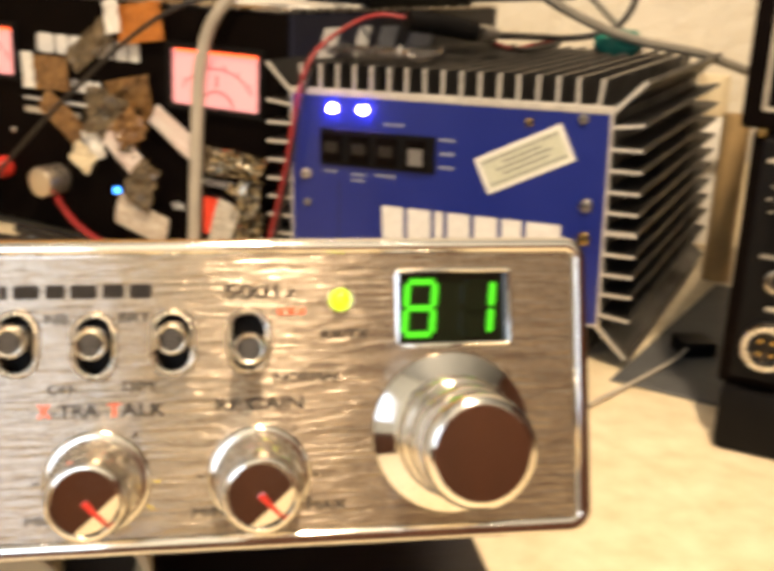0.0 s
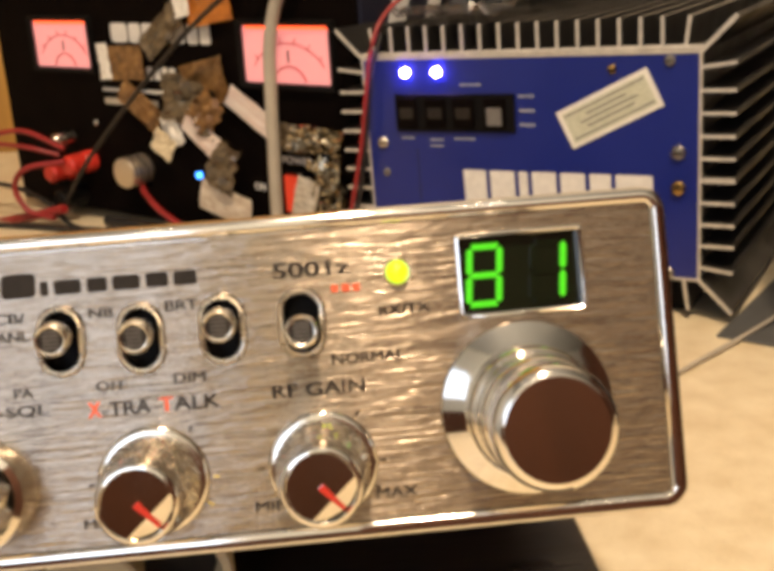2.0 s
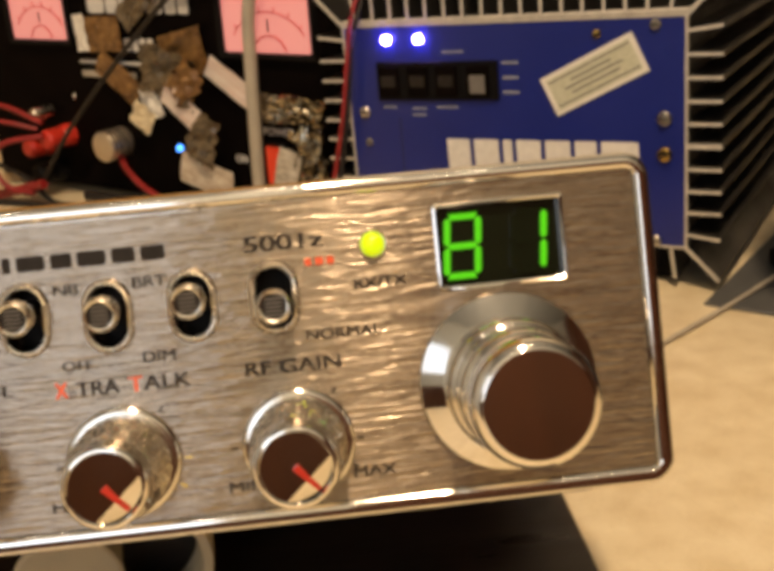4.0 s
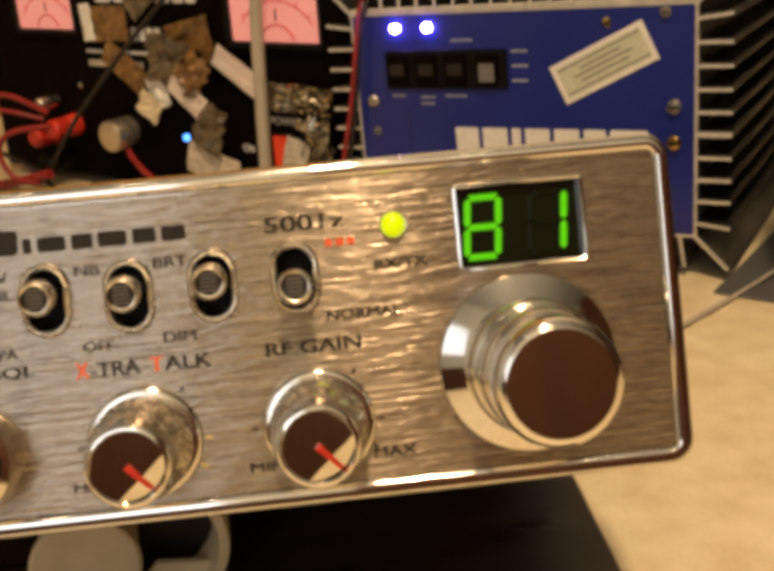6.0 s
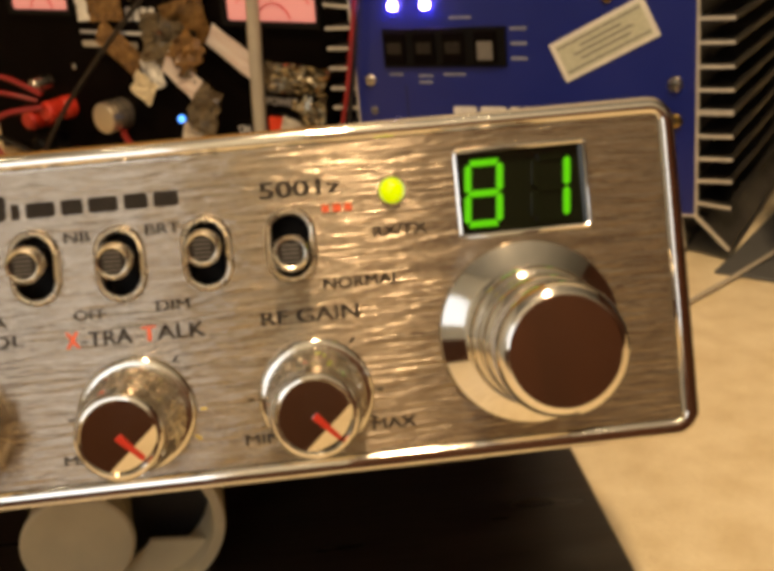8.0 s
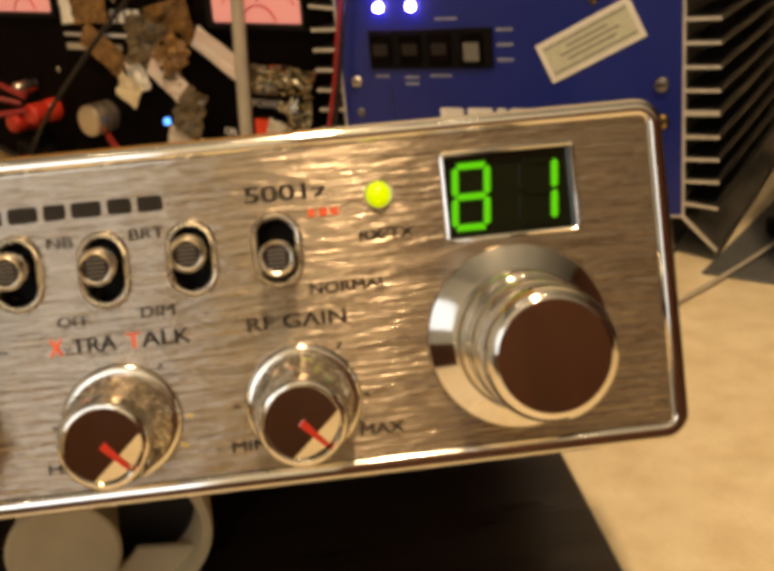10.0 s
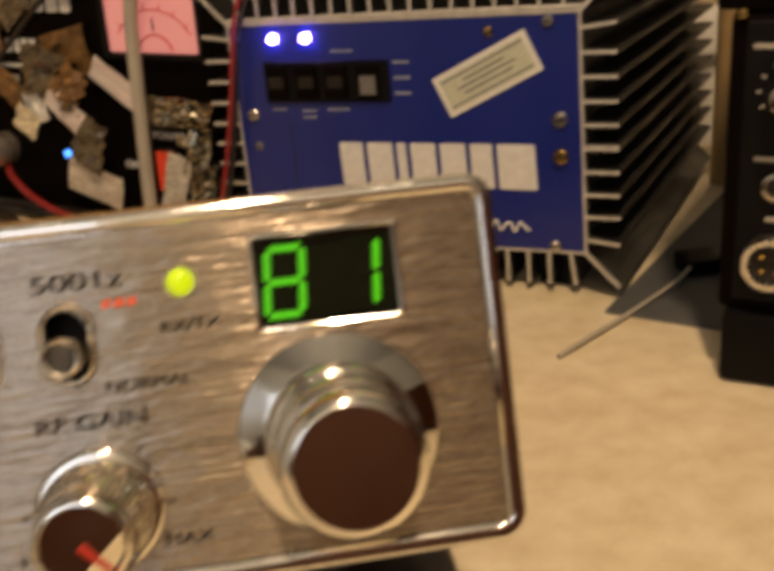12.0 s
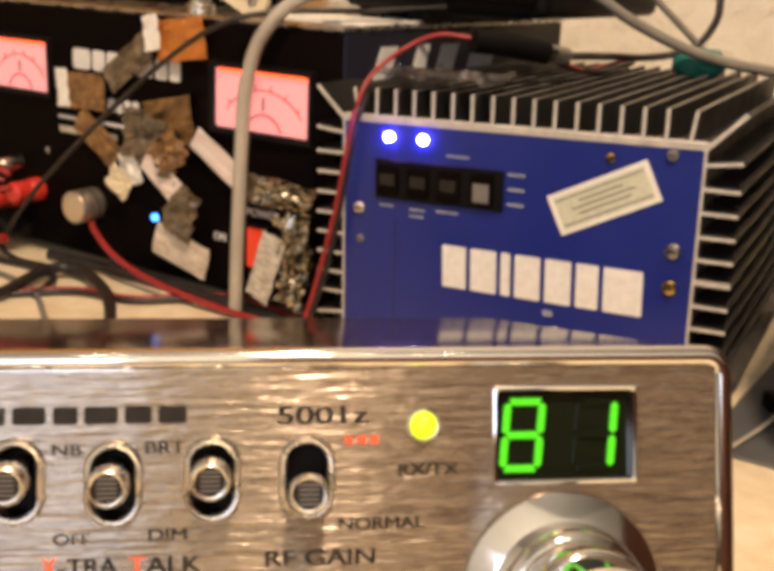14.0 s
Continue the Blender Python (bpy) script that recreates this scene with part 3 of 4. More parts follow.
# printing on the panel
PRINT = [("5001z", -0.0715, -0.0578, 0.0462, 0.0489, BLACK_INK), ("RX/TX", -0.0530, -0.0438, 0.0381, 0.0399, BLACK_INK),
         ("NORMAL", -0.0622, -0.0491, 0.0300, 0.0318, BLACK_INK), ("RF GAIN", -0.0733, -0.0568, 0.0248, 0.0272, BLACK_INK),
         ("OFF", -0.1044, -0.0992, 0.0288, 0.0305, BLACK_INK), ("DIM", -0.0906, -0.0851, 0.0291, 0.0309, BLACK_INK),
         ("X", -0.1061, -0.1040, 0.0243, 0.0270, RED_INK), ("-TRA", -0.1036, -0.0952, 0.0243, 0.0268, BLACK_INK),
         ("T", -0.0934, -0.0912, 0.0243, 0.0268, RED_INK), ("ALK", -0.0910, -0.0829, 0.0243, 0.0268, BLACK_INK),
         ("NB", -0.1046, -0.1004, 0.0420, 0.0437, BLACK_INK), ("BRT", -0.0911, -0.0854, 0.0421, 0.0439, BLACK_INK),
         ("CB/", -0.1212, -0.1160, 0.0421, 0.0439, BLACK_INK), ("ANL", -0.1212, -0.1155, 0.0389, 0.0406, BLACK_INK), ("PA", -0.1188, -0.1156, 0.0288, 0.0306, BLACK_INK),
         ("VOL", -0.1340, -0.1275, 0.0252, 0.0274, BLACK_INK), ("SQL", -0.1205, -0.1131, 0.0252, 0.0274, BLACK_INK),
         ("MIN", -0.0780, -0.0720, 0.0048, 0.0066, BLACK_INK), ("MAX", -0.0562, -0.0488, 0.0052, 0.0070, BLACK_INK), ("MIN", -0.1085, -0.1030, 0.0046, 0.0062, BLACK_INK)]
for s, x0, x1, z0, z1, ink in PRINT:
    lettering(s, x0, x1, z0, z1, -0.00002, ink, radio)
bar(-0.1270, -0.1210, 0.0261, 0.0265, -0.00002, BLACK_INK, radio, "printed_dash")
for x0, x1 in ((-0.0613, -0.0601), (-0.0595, -0.0580), (-0.0575, -0.0562)):
    bar(x0, x1, 0.0430, 0.0443, -0.00002, RED_INK, radio, "orange_caption")
# maker's mark as plain blocks
bar(-0.1197, -0.1137, 0.0465, 0.0508, -0.00002, BLACK_INK, radio, "logo_block", "dark blocks of a maker's mark", lean=0.05)
for x0, x1 in ((-0.1128, -0.1114), (-0.1104, -0.1056), (-0.1046, -0.1010), (-0.1001, -0.0952), (-0.0942, -0.0902), (-0.0893, -0.0851)):
    bar(x0, x1, 0.0466, 0.0492, -0.00002, BLACK_INK, radio, "logo_block")
for cx, cz in ((-0.0655, 0.0125), (-0.0956, 0.0123)):
    for k in (0, 1, 3, 8):
        a = radians(-28 + k * 26)
        bm = box(0.0104, 0.0116, -0.00009, -0.00002, -0.0002, 0.0002)
        part("tick", bm, YELLOW_INK if cx < -0.09 and k in (0, 1) else BLACK_INK, radio, m=Matrix.Translation((cx, 0, cz)) @ Matrix.Rotation(a, 4, (0, -1, 0)))
tagged(part("dark_board", box(-0.24, 0.0012, -0.03, 0.22, 0.0, 0.0016, 0.0005, 1), BOARD, m=pose(0, 0, TABLE)), "thin dark brown scuffed board under the radio", "board")
# spool that props up the front of the radio
spool = thing("cable_spool", pose(-0.1055, 0.031, TABLE + 0.0016 + 0.0205 * 0.9, 0, 0, 6) @ Matrix.Diagonal((0.9, 1, 0.9, 1)), "cream plastic cable spool standing on its rims under the radio", "spool")
part("rim", lathe([(0.0145, 0.028), (0.0205, 0.028), (0.0205, 0.012), (0.0200, 0.0105), (0.0178, 0.0105), (0.0172, 0.012), (0.0168, 0.024), (0.0145, 0.028)], 0, 0, 48, cap=False), CREAM, spool, smooth=True)
part("winding", lathe([(0.0165, 0.027), (0.0165, 0.0235)], 0, 0, 40), BLACK_WIRE, spool, "dark wire wound inside")
part("hub", lathe([(0.0120, 0.027), (0.0128, 0.0125), (0.0135, 0.0118), (0.0135, 0.0104), (0.0128, 0.0098)], -0.0150, -0.0012, 40), CREAM, spool, "round cream hub cap", True)
bm = bmesh.new()
arc = [radians(170 + 160 * i / 20) for i in range(21)]
outer, inner = [(0.0175 * math.cos(a), 0.0175 * math.sin(a)) for a in arc], [(-0.007 + 0.0095 * math.cos(a), -0.002 + 0.0095 * math.sin(a)) for a in reversed(arc)]
loft([[(x, y, z) for x, z in outer + inner] for y in (0.0150, 0.0165)], cap0=True, cap1=True, bm=bm)
part("web", bm, CREAM, spool, "cream web between hub and rim")

# ---------------------------------------------------------------- linear amplifier
AMP = pose(0.0879, 0.2236, -0.0663, 0, -1.76, -34.07)
amp = thing("amplifier", AMP, "blue-fronted radio amplifier in a finned black heat sink", "amplifier")
AW, AZ0, AZ1, AD, FL = 0.1497, 0.0273, 0.1186, 0.200, 0.0130
part("core", box(-AW, 0, 0.0022, AD, AZ0, AZ1), FIN_DARK, amp, "black heat-sink core")
part("edge_line", loft([[(a, y, b) for a, b in rounded(-AW + i, -i, AZ0 + i, AZ1 - i, 0.0008, 2)] for i, y in
                        ((0.0, 0.0024), (0.0, -0.0003), (0.0009, -0.0003), (0.0009, 0.0001))]), FIN, amp, "bare metal edge round the panel")
part("base_edge", box(-AW, 0, -0.0001, 0.004, AZ1 + 0.0002, AZ1 + 0.0019, 0.0003, 1), FIN, amp, "bare metal edge of the heat-sink base")
part("front_panel", box(-AW + 0.0008, -0.0008, 0.0, 0.0021, AZ0 + 0.0008, AZ1 - 0.0008), BLUE, amp, "blue enamelled front panel")


def fin_mesh(length, thick, worn):
    bm = box(-thick / 2, thick / 2, 0.0, AD, -0.0005, length)
    me = bpy.data.meshes.new("fin")
    bm.to_mesh(me)
    bm.free()
    me.materials.append(FIN_DARK)
    me.materials.append(FIN)
    me.materials.append(FIN_TIP)
    # worn only picks the mid-grey material for a fin's outer end
    for p in me.polygons:
        if p.normal.y < -0.5:
            p.material_index = 1
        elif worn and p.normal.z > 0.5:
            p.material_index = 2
    return me


# top and bottom rows have mid-grey tips; side and corner fins stay black
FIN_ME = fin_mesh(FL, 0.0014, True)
FIN_LONG = fin_mesh(FL * 1.38, 0.0017, False)
FIN_SIDE = fin_mesh(FL, 0.0014, False)


def fin(x, z, angle, me=FIN_ME):
    o = new("fin", me)
    o.parent = amp
    o.matrix_basis = pose(x, random.uniform(-0.0003, 0.0003), z, 0, angle, 0)


for i in range(17):
    x = -0.0065 - i * 0.0085
    lean = 8 if i == 0 else (-8 if i == 16 else 0)
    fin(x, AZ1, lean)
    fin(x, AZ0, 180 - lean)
for i in range(10):
    z = AZ1 - 0.0062 - i * 0.0088
    fin(0, z, 90 - (7 if i == 0 else -7 if i == 9 else 0), FIN_SIDE)
    fin(-AW, z, -90 + (7 if i == 0 else -7 if i == 9 else 0), FIN_SIDE)
for x, z, a in ((0, AZ1, 45), (-AW, AZ1, -45), (0, AZ0, 135), (-AW, AZ0, -135)):
    fin(x, z, a, FIN_LONG)
fin(0.0, AZ1 - 0.0495, 90, FIN_SIDE)
for x in (-0.135, -0.015):
    for y in (0.02, AD - 0.02):
        low = TABLE - (AMP @ Vector((x, y, 0))).z
        part("foot", box(x - 0.008, x + 0.008, y - 0.008, y + 0.008, low, AZ0 - 0.004), BLACK_PLASTIC, amp, "rubber foot")


def av(v):
    return AZ1 + v


for x in (-0.1277, -0.1124):
    l = part("indicator_led", lathe([(0.0018, 0.0), (0.0018, -0.0014), (0.0014, -0.0022), (0.0006, -0.0026)], x, av(-0.0064), 20), LED_BLUE, amp, "glaring blue-white indicator light", True)
sw = part("switch_block", box(-0.1339, -0.0766, -0.0012, 0.0, av(-0.0323), av(-0.0157), 0.0005, 1), BLACK_PLASTIC, amp, "black block of four rocker switches")
for x, lit in ((-0.1275, 0), (-0.1135, 0), (-0.1000, 0), (-0.0855, 1)):
    part("rocker", box(x - 0.0050, x + 0.0050, -0.0026, -0.0012, av(-0.0305), av(-0.0175), 0.0008, 2), BLACK_PAINT, sw, "black rocker with a grey pad painted as lit" if lit else "", m=pose(0, 0, 0))
    # fourth pad is painted grey to look lit, the other three black
    part("rocker_pad", box(x - 0.0034, x + 0.0034, -0.0029, -0.0026, av(-0.0290 if lit else -0.0262), av(-0.0215), 0.0001, 1), GREY_INK if lit else BLACK_INK, sw)
for k in range(3):
    bar(-0.0752, -0.0680, av(-0.0175 - k * 0.0060), av(-0.0163 - k * 0.0060), -0.0001, LEGEND_INK, amp)
for x0, x1, z in ((-0.1320, -0.1255, -0.0352), (-0.1180, -0.1110, -0.0358), (-0.1180, -0.1115, -0.0385), (-0.1060, -0.0960, -0.0352), (-0.1020, -0.0920, -0.0120)):
    bar(x0, x1, av(z) - 0.0005, av(z) + 0.0005, -0.0001, LEGEND_INK, amp)
# maker's name as plain white blocks
for x0, x1 in ((-0.1018, -0.0905), (-0.0893, -0.0772), (-0.0760, -0.0712), (-0.0700, -0.0585), (-0.0573, -0.0458), (-0.0446, -0.0348), (-0.0336, -0.0176)):
    bar(x0, x1 - 0.0008, av(-0.0665), av(-0.0488), -0.0001, WHITE_INK, amp, "name_block", "white blocks of a maker's name", 0.00025, -0.03, 0.0007)
bar(-0.0578, -0.0535, av(-0.0722), av(-0.0698), -0.0001, LEGEND_INK, amp)
bar(-0.1247, -0.1242, av(-0.0900), av(-0.0400), -0.0001, NAVY_SIDE, amp, "panel_seam", "faint dark seam in the panel", 0.00005)
script_pts = [(-0.0536 + 0.0312 * i / 16, -0.0003, av(-0.0812 + 0.0022 * math.sin(i * 2.3) + (0.003 if i < 2 else 0))) for i in range(17)]
part("script_mark", tube(script_pts, 0.00055, 6, 4), WHITE_INK, amp, "white scribbled script mark", True)
# stuck-on label
lab = thing("banknote_sticker", AMP @ pose(-0.0364, -0.0006, av(-0.0222), 0, -25.6, 0), "small tilted banknote-like sticker on the blue panel", "sticker")
part("sheet", box(-0.0208, 0.0208, 0.0, 0.0004, -0.0082, 0.0082), PAPER, lab, "white sticker border")
part("print", box(-0.0188, 0.0188, -0.0001, 0.0, -0.0064, 0.0064), LABEL_GREEN, lab, "pale green print")
for z in (0.0050, -0.0050):
    bar(-0.0182, 0.0182, z - 0.0003, z + 0.0003, -0.00012, GREY_INK, lab)
for z, w in ((0.0025, 0.009), (0.0002, 0.013), (-0.0022, 0.011)):
    bar(-w, w, z - 0.00035, z + 0.00035, -0.00012, GREY_INK, lab)


def screw(x, z, y, r, mat, parent, label=""):
    s = part("screw", lathe([(r, y), (r, y - r * 0.25), (r * 0.75, y - r * 0.55), (r * 0.3, y - r * 0.62)], x, z, 20), mat, parent, label, True)
    part("screw_slot", box(x - r * 0.7, x + r * 0.7, y - r * 0.66, y - r * 0.5, z - r * 0.12, z + r * 0.12), BLACK_INK, s)
    return s


for x, v, r, mt_ in ((-0.0087, -0.0391, 0.0030, STEEL), (-0.0087, -0.0533, 0.0030, BRASS), (-0.1417, -0.0375, 0.0026, STEEL), (-0.1409, -0.0510, 0.0018, GREY_INK),
                     (-0.0120, -0.0035, 0.0022, GREY_INK), (-0.0349, -0.0064, 0.0019, BRASS), (-0.0123, -0.0885, 0.0022, STEEL), (-0.1400, -0.0885, 0.0020, STEEL)):
    screw(x, av(v), -0.0002, r, mt_, amp)

# ---------------------------------------------------------------- power supply
PSU = pose(-0.0801, 0.3699, -0.0203, 0, 0, -40.7)
psu = thing("power_supply", PSU, "black bench power supply with two red-lit meters", "power supply")
part("case", box(-0.229, 0.0547, 0.003, 0.224, -0.032, 0.1007, 0.0015, 2), NAVY_SIDE, psu, "black-blue steel case")
part("front_plate", box(-0.2280, 0.0538, -0.0005, 0.003, -0.031, 0.0998, 0.001, 1), BLACK_PAINT, psu, "black front plate")
part("top_lip", box(-0.2300, 0.0552, -0.001, 0.225, 0.1008, 0.1030, 0.0008, 1), STEEL, psu, "worn metal edge of the lid")
for x in (-0.21, 0.035):
    for y in (0.02, 0.2):
        part("foot", box(x - 0.009, x + 0.009, y - 0.009, y + 0.009, TABLE + 0.0203, -0.032, 0.001, 1), BLACK_PLASTIC, psu)


def meter(x0, x1, z0, z1):
    m = part("meter", loft([[(a, y, b) for a, b in rounded(x0 - i, x1 + i, z0 - i, z1 + i, 0.0015, 3)] for i, y in
                            ((0.0, 0.0), (0.0, -0.003), (0.001, -0.0036), (0.0028, -0.0036), (0.0032, -0.0005))]), BLACK_PLASTIC, psu, "panel meter with a red-lit face", True)
    part("dial", box(x0, x1, -0.0012, -0.0006, z0, z1), METER_FACE, m, "pinkish red lit dial")
    w, h = x1 - x0, z1 - z0
    part("lamp_strip", box(x0 + w * 0.05, x1 - w * 0.02, -0.0022, -0.0012, z1 - 0.0016, z1 - 0.0002), METER_HOT, m, "red lamp light along the top")
    cx, cz = x0 + w * 0.52, z0 - h * 0.1
    arc = [(cx + w * 0.46 * math.cos(radians(a)), -0.0014, cz + h * 0.80 * math.sin(radians(a))) for a in range(30, 151, 8)]
    part("scale_arc", tube(arc, 0.0003, 5, 2), RED_PLASTIC, m)
    arc = [(cx + w * 0.20 * math.cos(radians(a)), -0.0014, cz + h * 0.40 * math.sin(radians(a))) for a in range(20, 161, 10)]
    part("pivot_arc", tube(arc, 0.0004, 5, 2), RED_PLASTIC, m)
    for a in range(40, 141, 20):
        c, s = math.cos(radians(a)), math.sin(radians(a))
        part("tick", tube([(cx + w * 0.46 * c, -0.0014, cz + h * 0.8 * s), (cx + w * 0.50 * c, -0.0014, cz + h * 0.9 * s)], 0.0003, 5, 1), RED_PLASTIC, m)
    part("needle", box(cx - 0.0004, cx + 0.0004, -0.0016, -0.0012, z0 + h * 0.36, z0 + h * 0.58), BLACK_INK, m)


meter(-0.1895, -0.1390, 0.0550, 0.0815)
meter(-0.0183, 0.0387, 0.0520, 0.0800)
for x0, x1 in ((-0.120, -0.1065), (-0.1050, -0.0955), (-0.0940, -0.0855), (-0.0840, -0.0745), (-0.0730, -0.0610), (-0.0590, -0.0510), (-0.0495, -0.0420)):
    bar(x0, x1, 0.0700, 0.0805, -0.0006, WHITE_INK, psu, "name_block", "white blocks of a maker's name", 0.0002)
for k in range(4):
    bar(-0.0940 + k * 0.0060, -0.0895 + k * 0.0060, 0.0500, 0.0570, -0.0006, WHITE_INK, psu, thick=0.0002)
bar(-0.1335, -0.0750, 0.0425, 0.0442, -0.0006, WHITE_INK, psu, "printed_line", thick=0.0002)
for x0, x1 in ((-0.133, -0.112), (-0.098, -0.088), (-0.080, -0.066)):
    bar(x0, x1, 0.0350, 0.0385, -0.0006, GREY_WIRE, psu, thick=0.0002)
lettering("POWER", 0.0010, 0.0215, 0.0110, 0.0148, -0.0006, WHITE_INK, psu)
lettering("ON", -0.0200, -0.0125, -0.0050, -0.0010, -0.0006, WHITE_INK, psu)
kb = part("adjust_knob", lathe([(0.0088, -0.0010), (0.0088, -0.0150), (0.0083, -0.0160), (0.0075, -0.0162)], -0.1068, -0.0008, 40), ALU, psu, "turned aluminium knob", True)
part("power_led", lathe([(0.0019, 0.0), (0.0019, -0.0022), (0.0008, -0.0030)], -0.0608, -0.0008, 16), LED_SMALL, psu, "blue power light", True)
rk = part("power_rocker", box(0.0030, 0.0165, -0.0025, 0.0, -0.0150, 0.0075, 0.0006, 1), BLACK_PLASTIC, psu, "lit red rocker switch")
part("rocker_cap", box(0.0045, 0.0150, -0.0048, -0.0024, -0.0135, 0.0060, 0.0010, 2), SWITCH_GLOW, rk, "glowing red rocker")
screw(-0.144, 0.023, -0.0005, 0.0018, STEEL, psu)
for x, z, mat in ((-0.153, 0.0, RED_PLASTIC), (-0.171, -0.006, RED_PLASTIC), (-0.166, -0.022, BLACK_PLASTIC)):
    t_ = part("binding_post", lathe([(0.0066, 0.0), (0.0066, -0.0060), (0.0054, -0.0080), (0.0060, -0.0100), (0.0060, -0.0180), (0.0046, -0.0195)], x, z, 20), mat, psu,
              "red binding post" if mat is RED_PLASTIC else "black binding post", True)
part("post_pin", lathe([(0.0040, -0.004), (0.0040, -0.016), (0.0025, -0.018)], -0.164, 0.014, 16), STEEL, psu, "bright plug pin", True)
# white blocks on the side of the case
for y0, y1, z0, z1 in ((0.024, 0.044, 0.079, 0.0935), (0.056, 0.073, 0.078, 0.0935), (0.078, 0.101, 0.079, 0.093), (0.110, 0.142, 0.080, 0.092), (0.026, 0.070, 0.064, 0.073)):
    bm = bmesh.new()
    k = 0.006
    pts = [(y0, z0), (y1 - k, z0), (y1, z1), (y0 + k, z1)]
    loft([[(0.0547, a, b) for a, b in pts], [(0.0550, a, b) for a, b in pts]], cap0=True, cap1=True, bm=bm)
    part("side_block", bm, WHITE_INK, psu, "white blocks of a maker's name on the side")


def on_psu(u, z, y):
    return PSU @ Vector((u, y, z))


# ---------------------------------------------------------------- scraps stuck over the power supply
def scrap(name, u, z, w, h, angle, mat, label, category, y=-0.004, crumple=0.0012, n=9, curl=0.0, frill=0.10):
    """A bent piece of tape, paper or foil with uneven edges and a little thickness."""
    rnd = random.Random(int((u * 7919 + z * 104729) * 1000))
    off = Vector((rnd.uniform(0, 9), rnd.uniform(0, 9), rnd.uniform(0, 9)))
    bm = bmesh.new()
    grid = []
    for j in range(n):
        row = []
        for i in range(n):
            a, b = i / (n - 1) - 0.5, j / (n - 1) - 0.5
            q = Vector((a, b, 0)) * 4
            jit = noise.noise_vector(q * 2 + off) * frill * 0.5
            d = noise.noise(q * 1.3 + off) + 0.7 * noise.noise(q * 3.1 - off)
            row.append(bm.verts.new((w * (a + jit.x * 0.6), -crumple * 0.6 * (1 + d * 1.6) - curl * (a * a + b * b) * 4, h * (b + jit.y * 0.6))))
        grid.append(row)
    for j in range(n - 1):
        for i in range(n - 1):
            bm.faces.new((grid[j][i], grid[j][i + 1], grid[j + 1][i + 1], grid[j + 1][i]))
    ext = bmesh.ops.extrude_face_region(bm, geom=bm.faces[:])
    for v in ext["geom"]:
        if isinstance(v, bmesh.types.BMVert):
            v.co.y += 0.0003
    ob = part(name, bm, mat, smooth=False)
    ob.matrix_world = PSU @ pose(u, y, z, 0, -angle, 0)
    return tagged(ob, label, category, "scraps on the power supply")


scrap("tape_scrap", -0.038, 0.091, 0.032, 0.020, 8, ORANGE_TAPE, "orange tape scrap stuck over the black front", "tape")
scrap("paper_scrap", -0.055, 0.093, 0.010, 0.017, 10, PAPER, "small white paper tab beside the orange tape", "paper", y=-0.0065)
scrap("tape_scrap", -0.073, 0.077, 0.036, 0.014, 36, CLEAR_TAPE, "slanting yellowed clear tape across the maker's name", "tape", y=-0.005, crumple=0.002)
scrap("tape_scrap", -0.106, 0.0595, 0.028, 0.019, 2, TAPE, "brown tape scrap with a white tab", "tape")
scrap("paper_scrap", -0.123, 0.0600, 0.009, 0.020, 4, PAPER, "white paper tab beside brown tape", "paper", y=-0.0055)
scrap("tape_scrap", -0.099, 0.0360, 0.034, 0.015, -34, TAPE, "torn brown tape over the printed line", "tape")
scrap("tape_scrap", -0.047, 0.0500, 0.032, 0.024, 12, TAPE, "wide brown tape patch on the front plate", "tape", y=-0.003)
scrap("tape_scrap", -0.054, 0.0400, 0.038, 0.026, -12, CLEAR_TAPE, "crumpled clear tape bunch", "tape", y=-0.007, crumple=0.0045, frill=0.3)
scrap("tape_scrap", -0.040, 0.0360, 0.022, 0.018, 40, TAPE, "crumpled brown tape end", "tape", y=-0.010, crumple=0.004, frill=0.3)
scrap("paper_scrap", -0.015, 0.0375, 0.032, 0.012, -31, RED_PRINT, "white paper strip behind the grey coax", "paper", y=-0.005, crumple=0.0006, n=5)
scrap("paper_scrap", -0.046, 0.0250, 0.026, 0.013, -36, RED_PRINT, "folded white paper strip with faint red print", "paper", y=-0.011, crumple=0.0006, n=5)
scrap("paper_scrap", -0.073, 0.0240, 0.014, 0.018, 20, PAPER, "rounded white paper tag", "paper", y=-0.006, frill=0.3)
scrap("paper_scrap", -0.079, 0.0160, 0.016, 0.014, -30, CREAM, "small pale tag hanging below the tape", "paper", y=-0.008, frill=0.35)
scrap("tape_scrap", -0.033, 0.0080, 0.020, 0.026, -18, CLEAR_TAPE, "dangling yellowed clear tape", "tape", y=-0.009, crumple=0.003, frill=0.22)
scrap("paper_scrap", -0.036, -0.0125, 0.037, 0.017, -14, PRINTED, "printed white label hanging from tape", "label", y=-0.008, crumple=0.0006, n=5)
scrap("foil_scrap", 0.035, 0.0275, 0.032, 0.013, -4, FOIL, "crumpled foil strip beside the amplifier", "foil", y=-0.010, crumple=0.005, n=15, frill=0.5)
scrap("tape_scrap", 0.015, 0.0265, 0.022, 0.014, -4, CLEAR_TAPE, "clear tape holding the foil strip", "tape", y=-0.007, crumple=0.003, frill=0.25)
scrap("foil_scrap", 0.042, 0.0040, 0.018, 0.030, 6, FOIL, "crumpled gold-lit foil bundle above the table", "foil", y=-0.011, crumple=0.006, n=15, frill=0.5)
scrap("foil_scrap", 0.041, -0.0150, 0.015, 0.018, -14, FOIL, "crumpled foil end above the table", "foil", y=-0.012, crumple=0.005, n=13, frill=0.5)
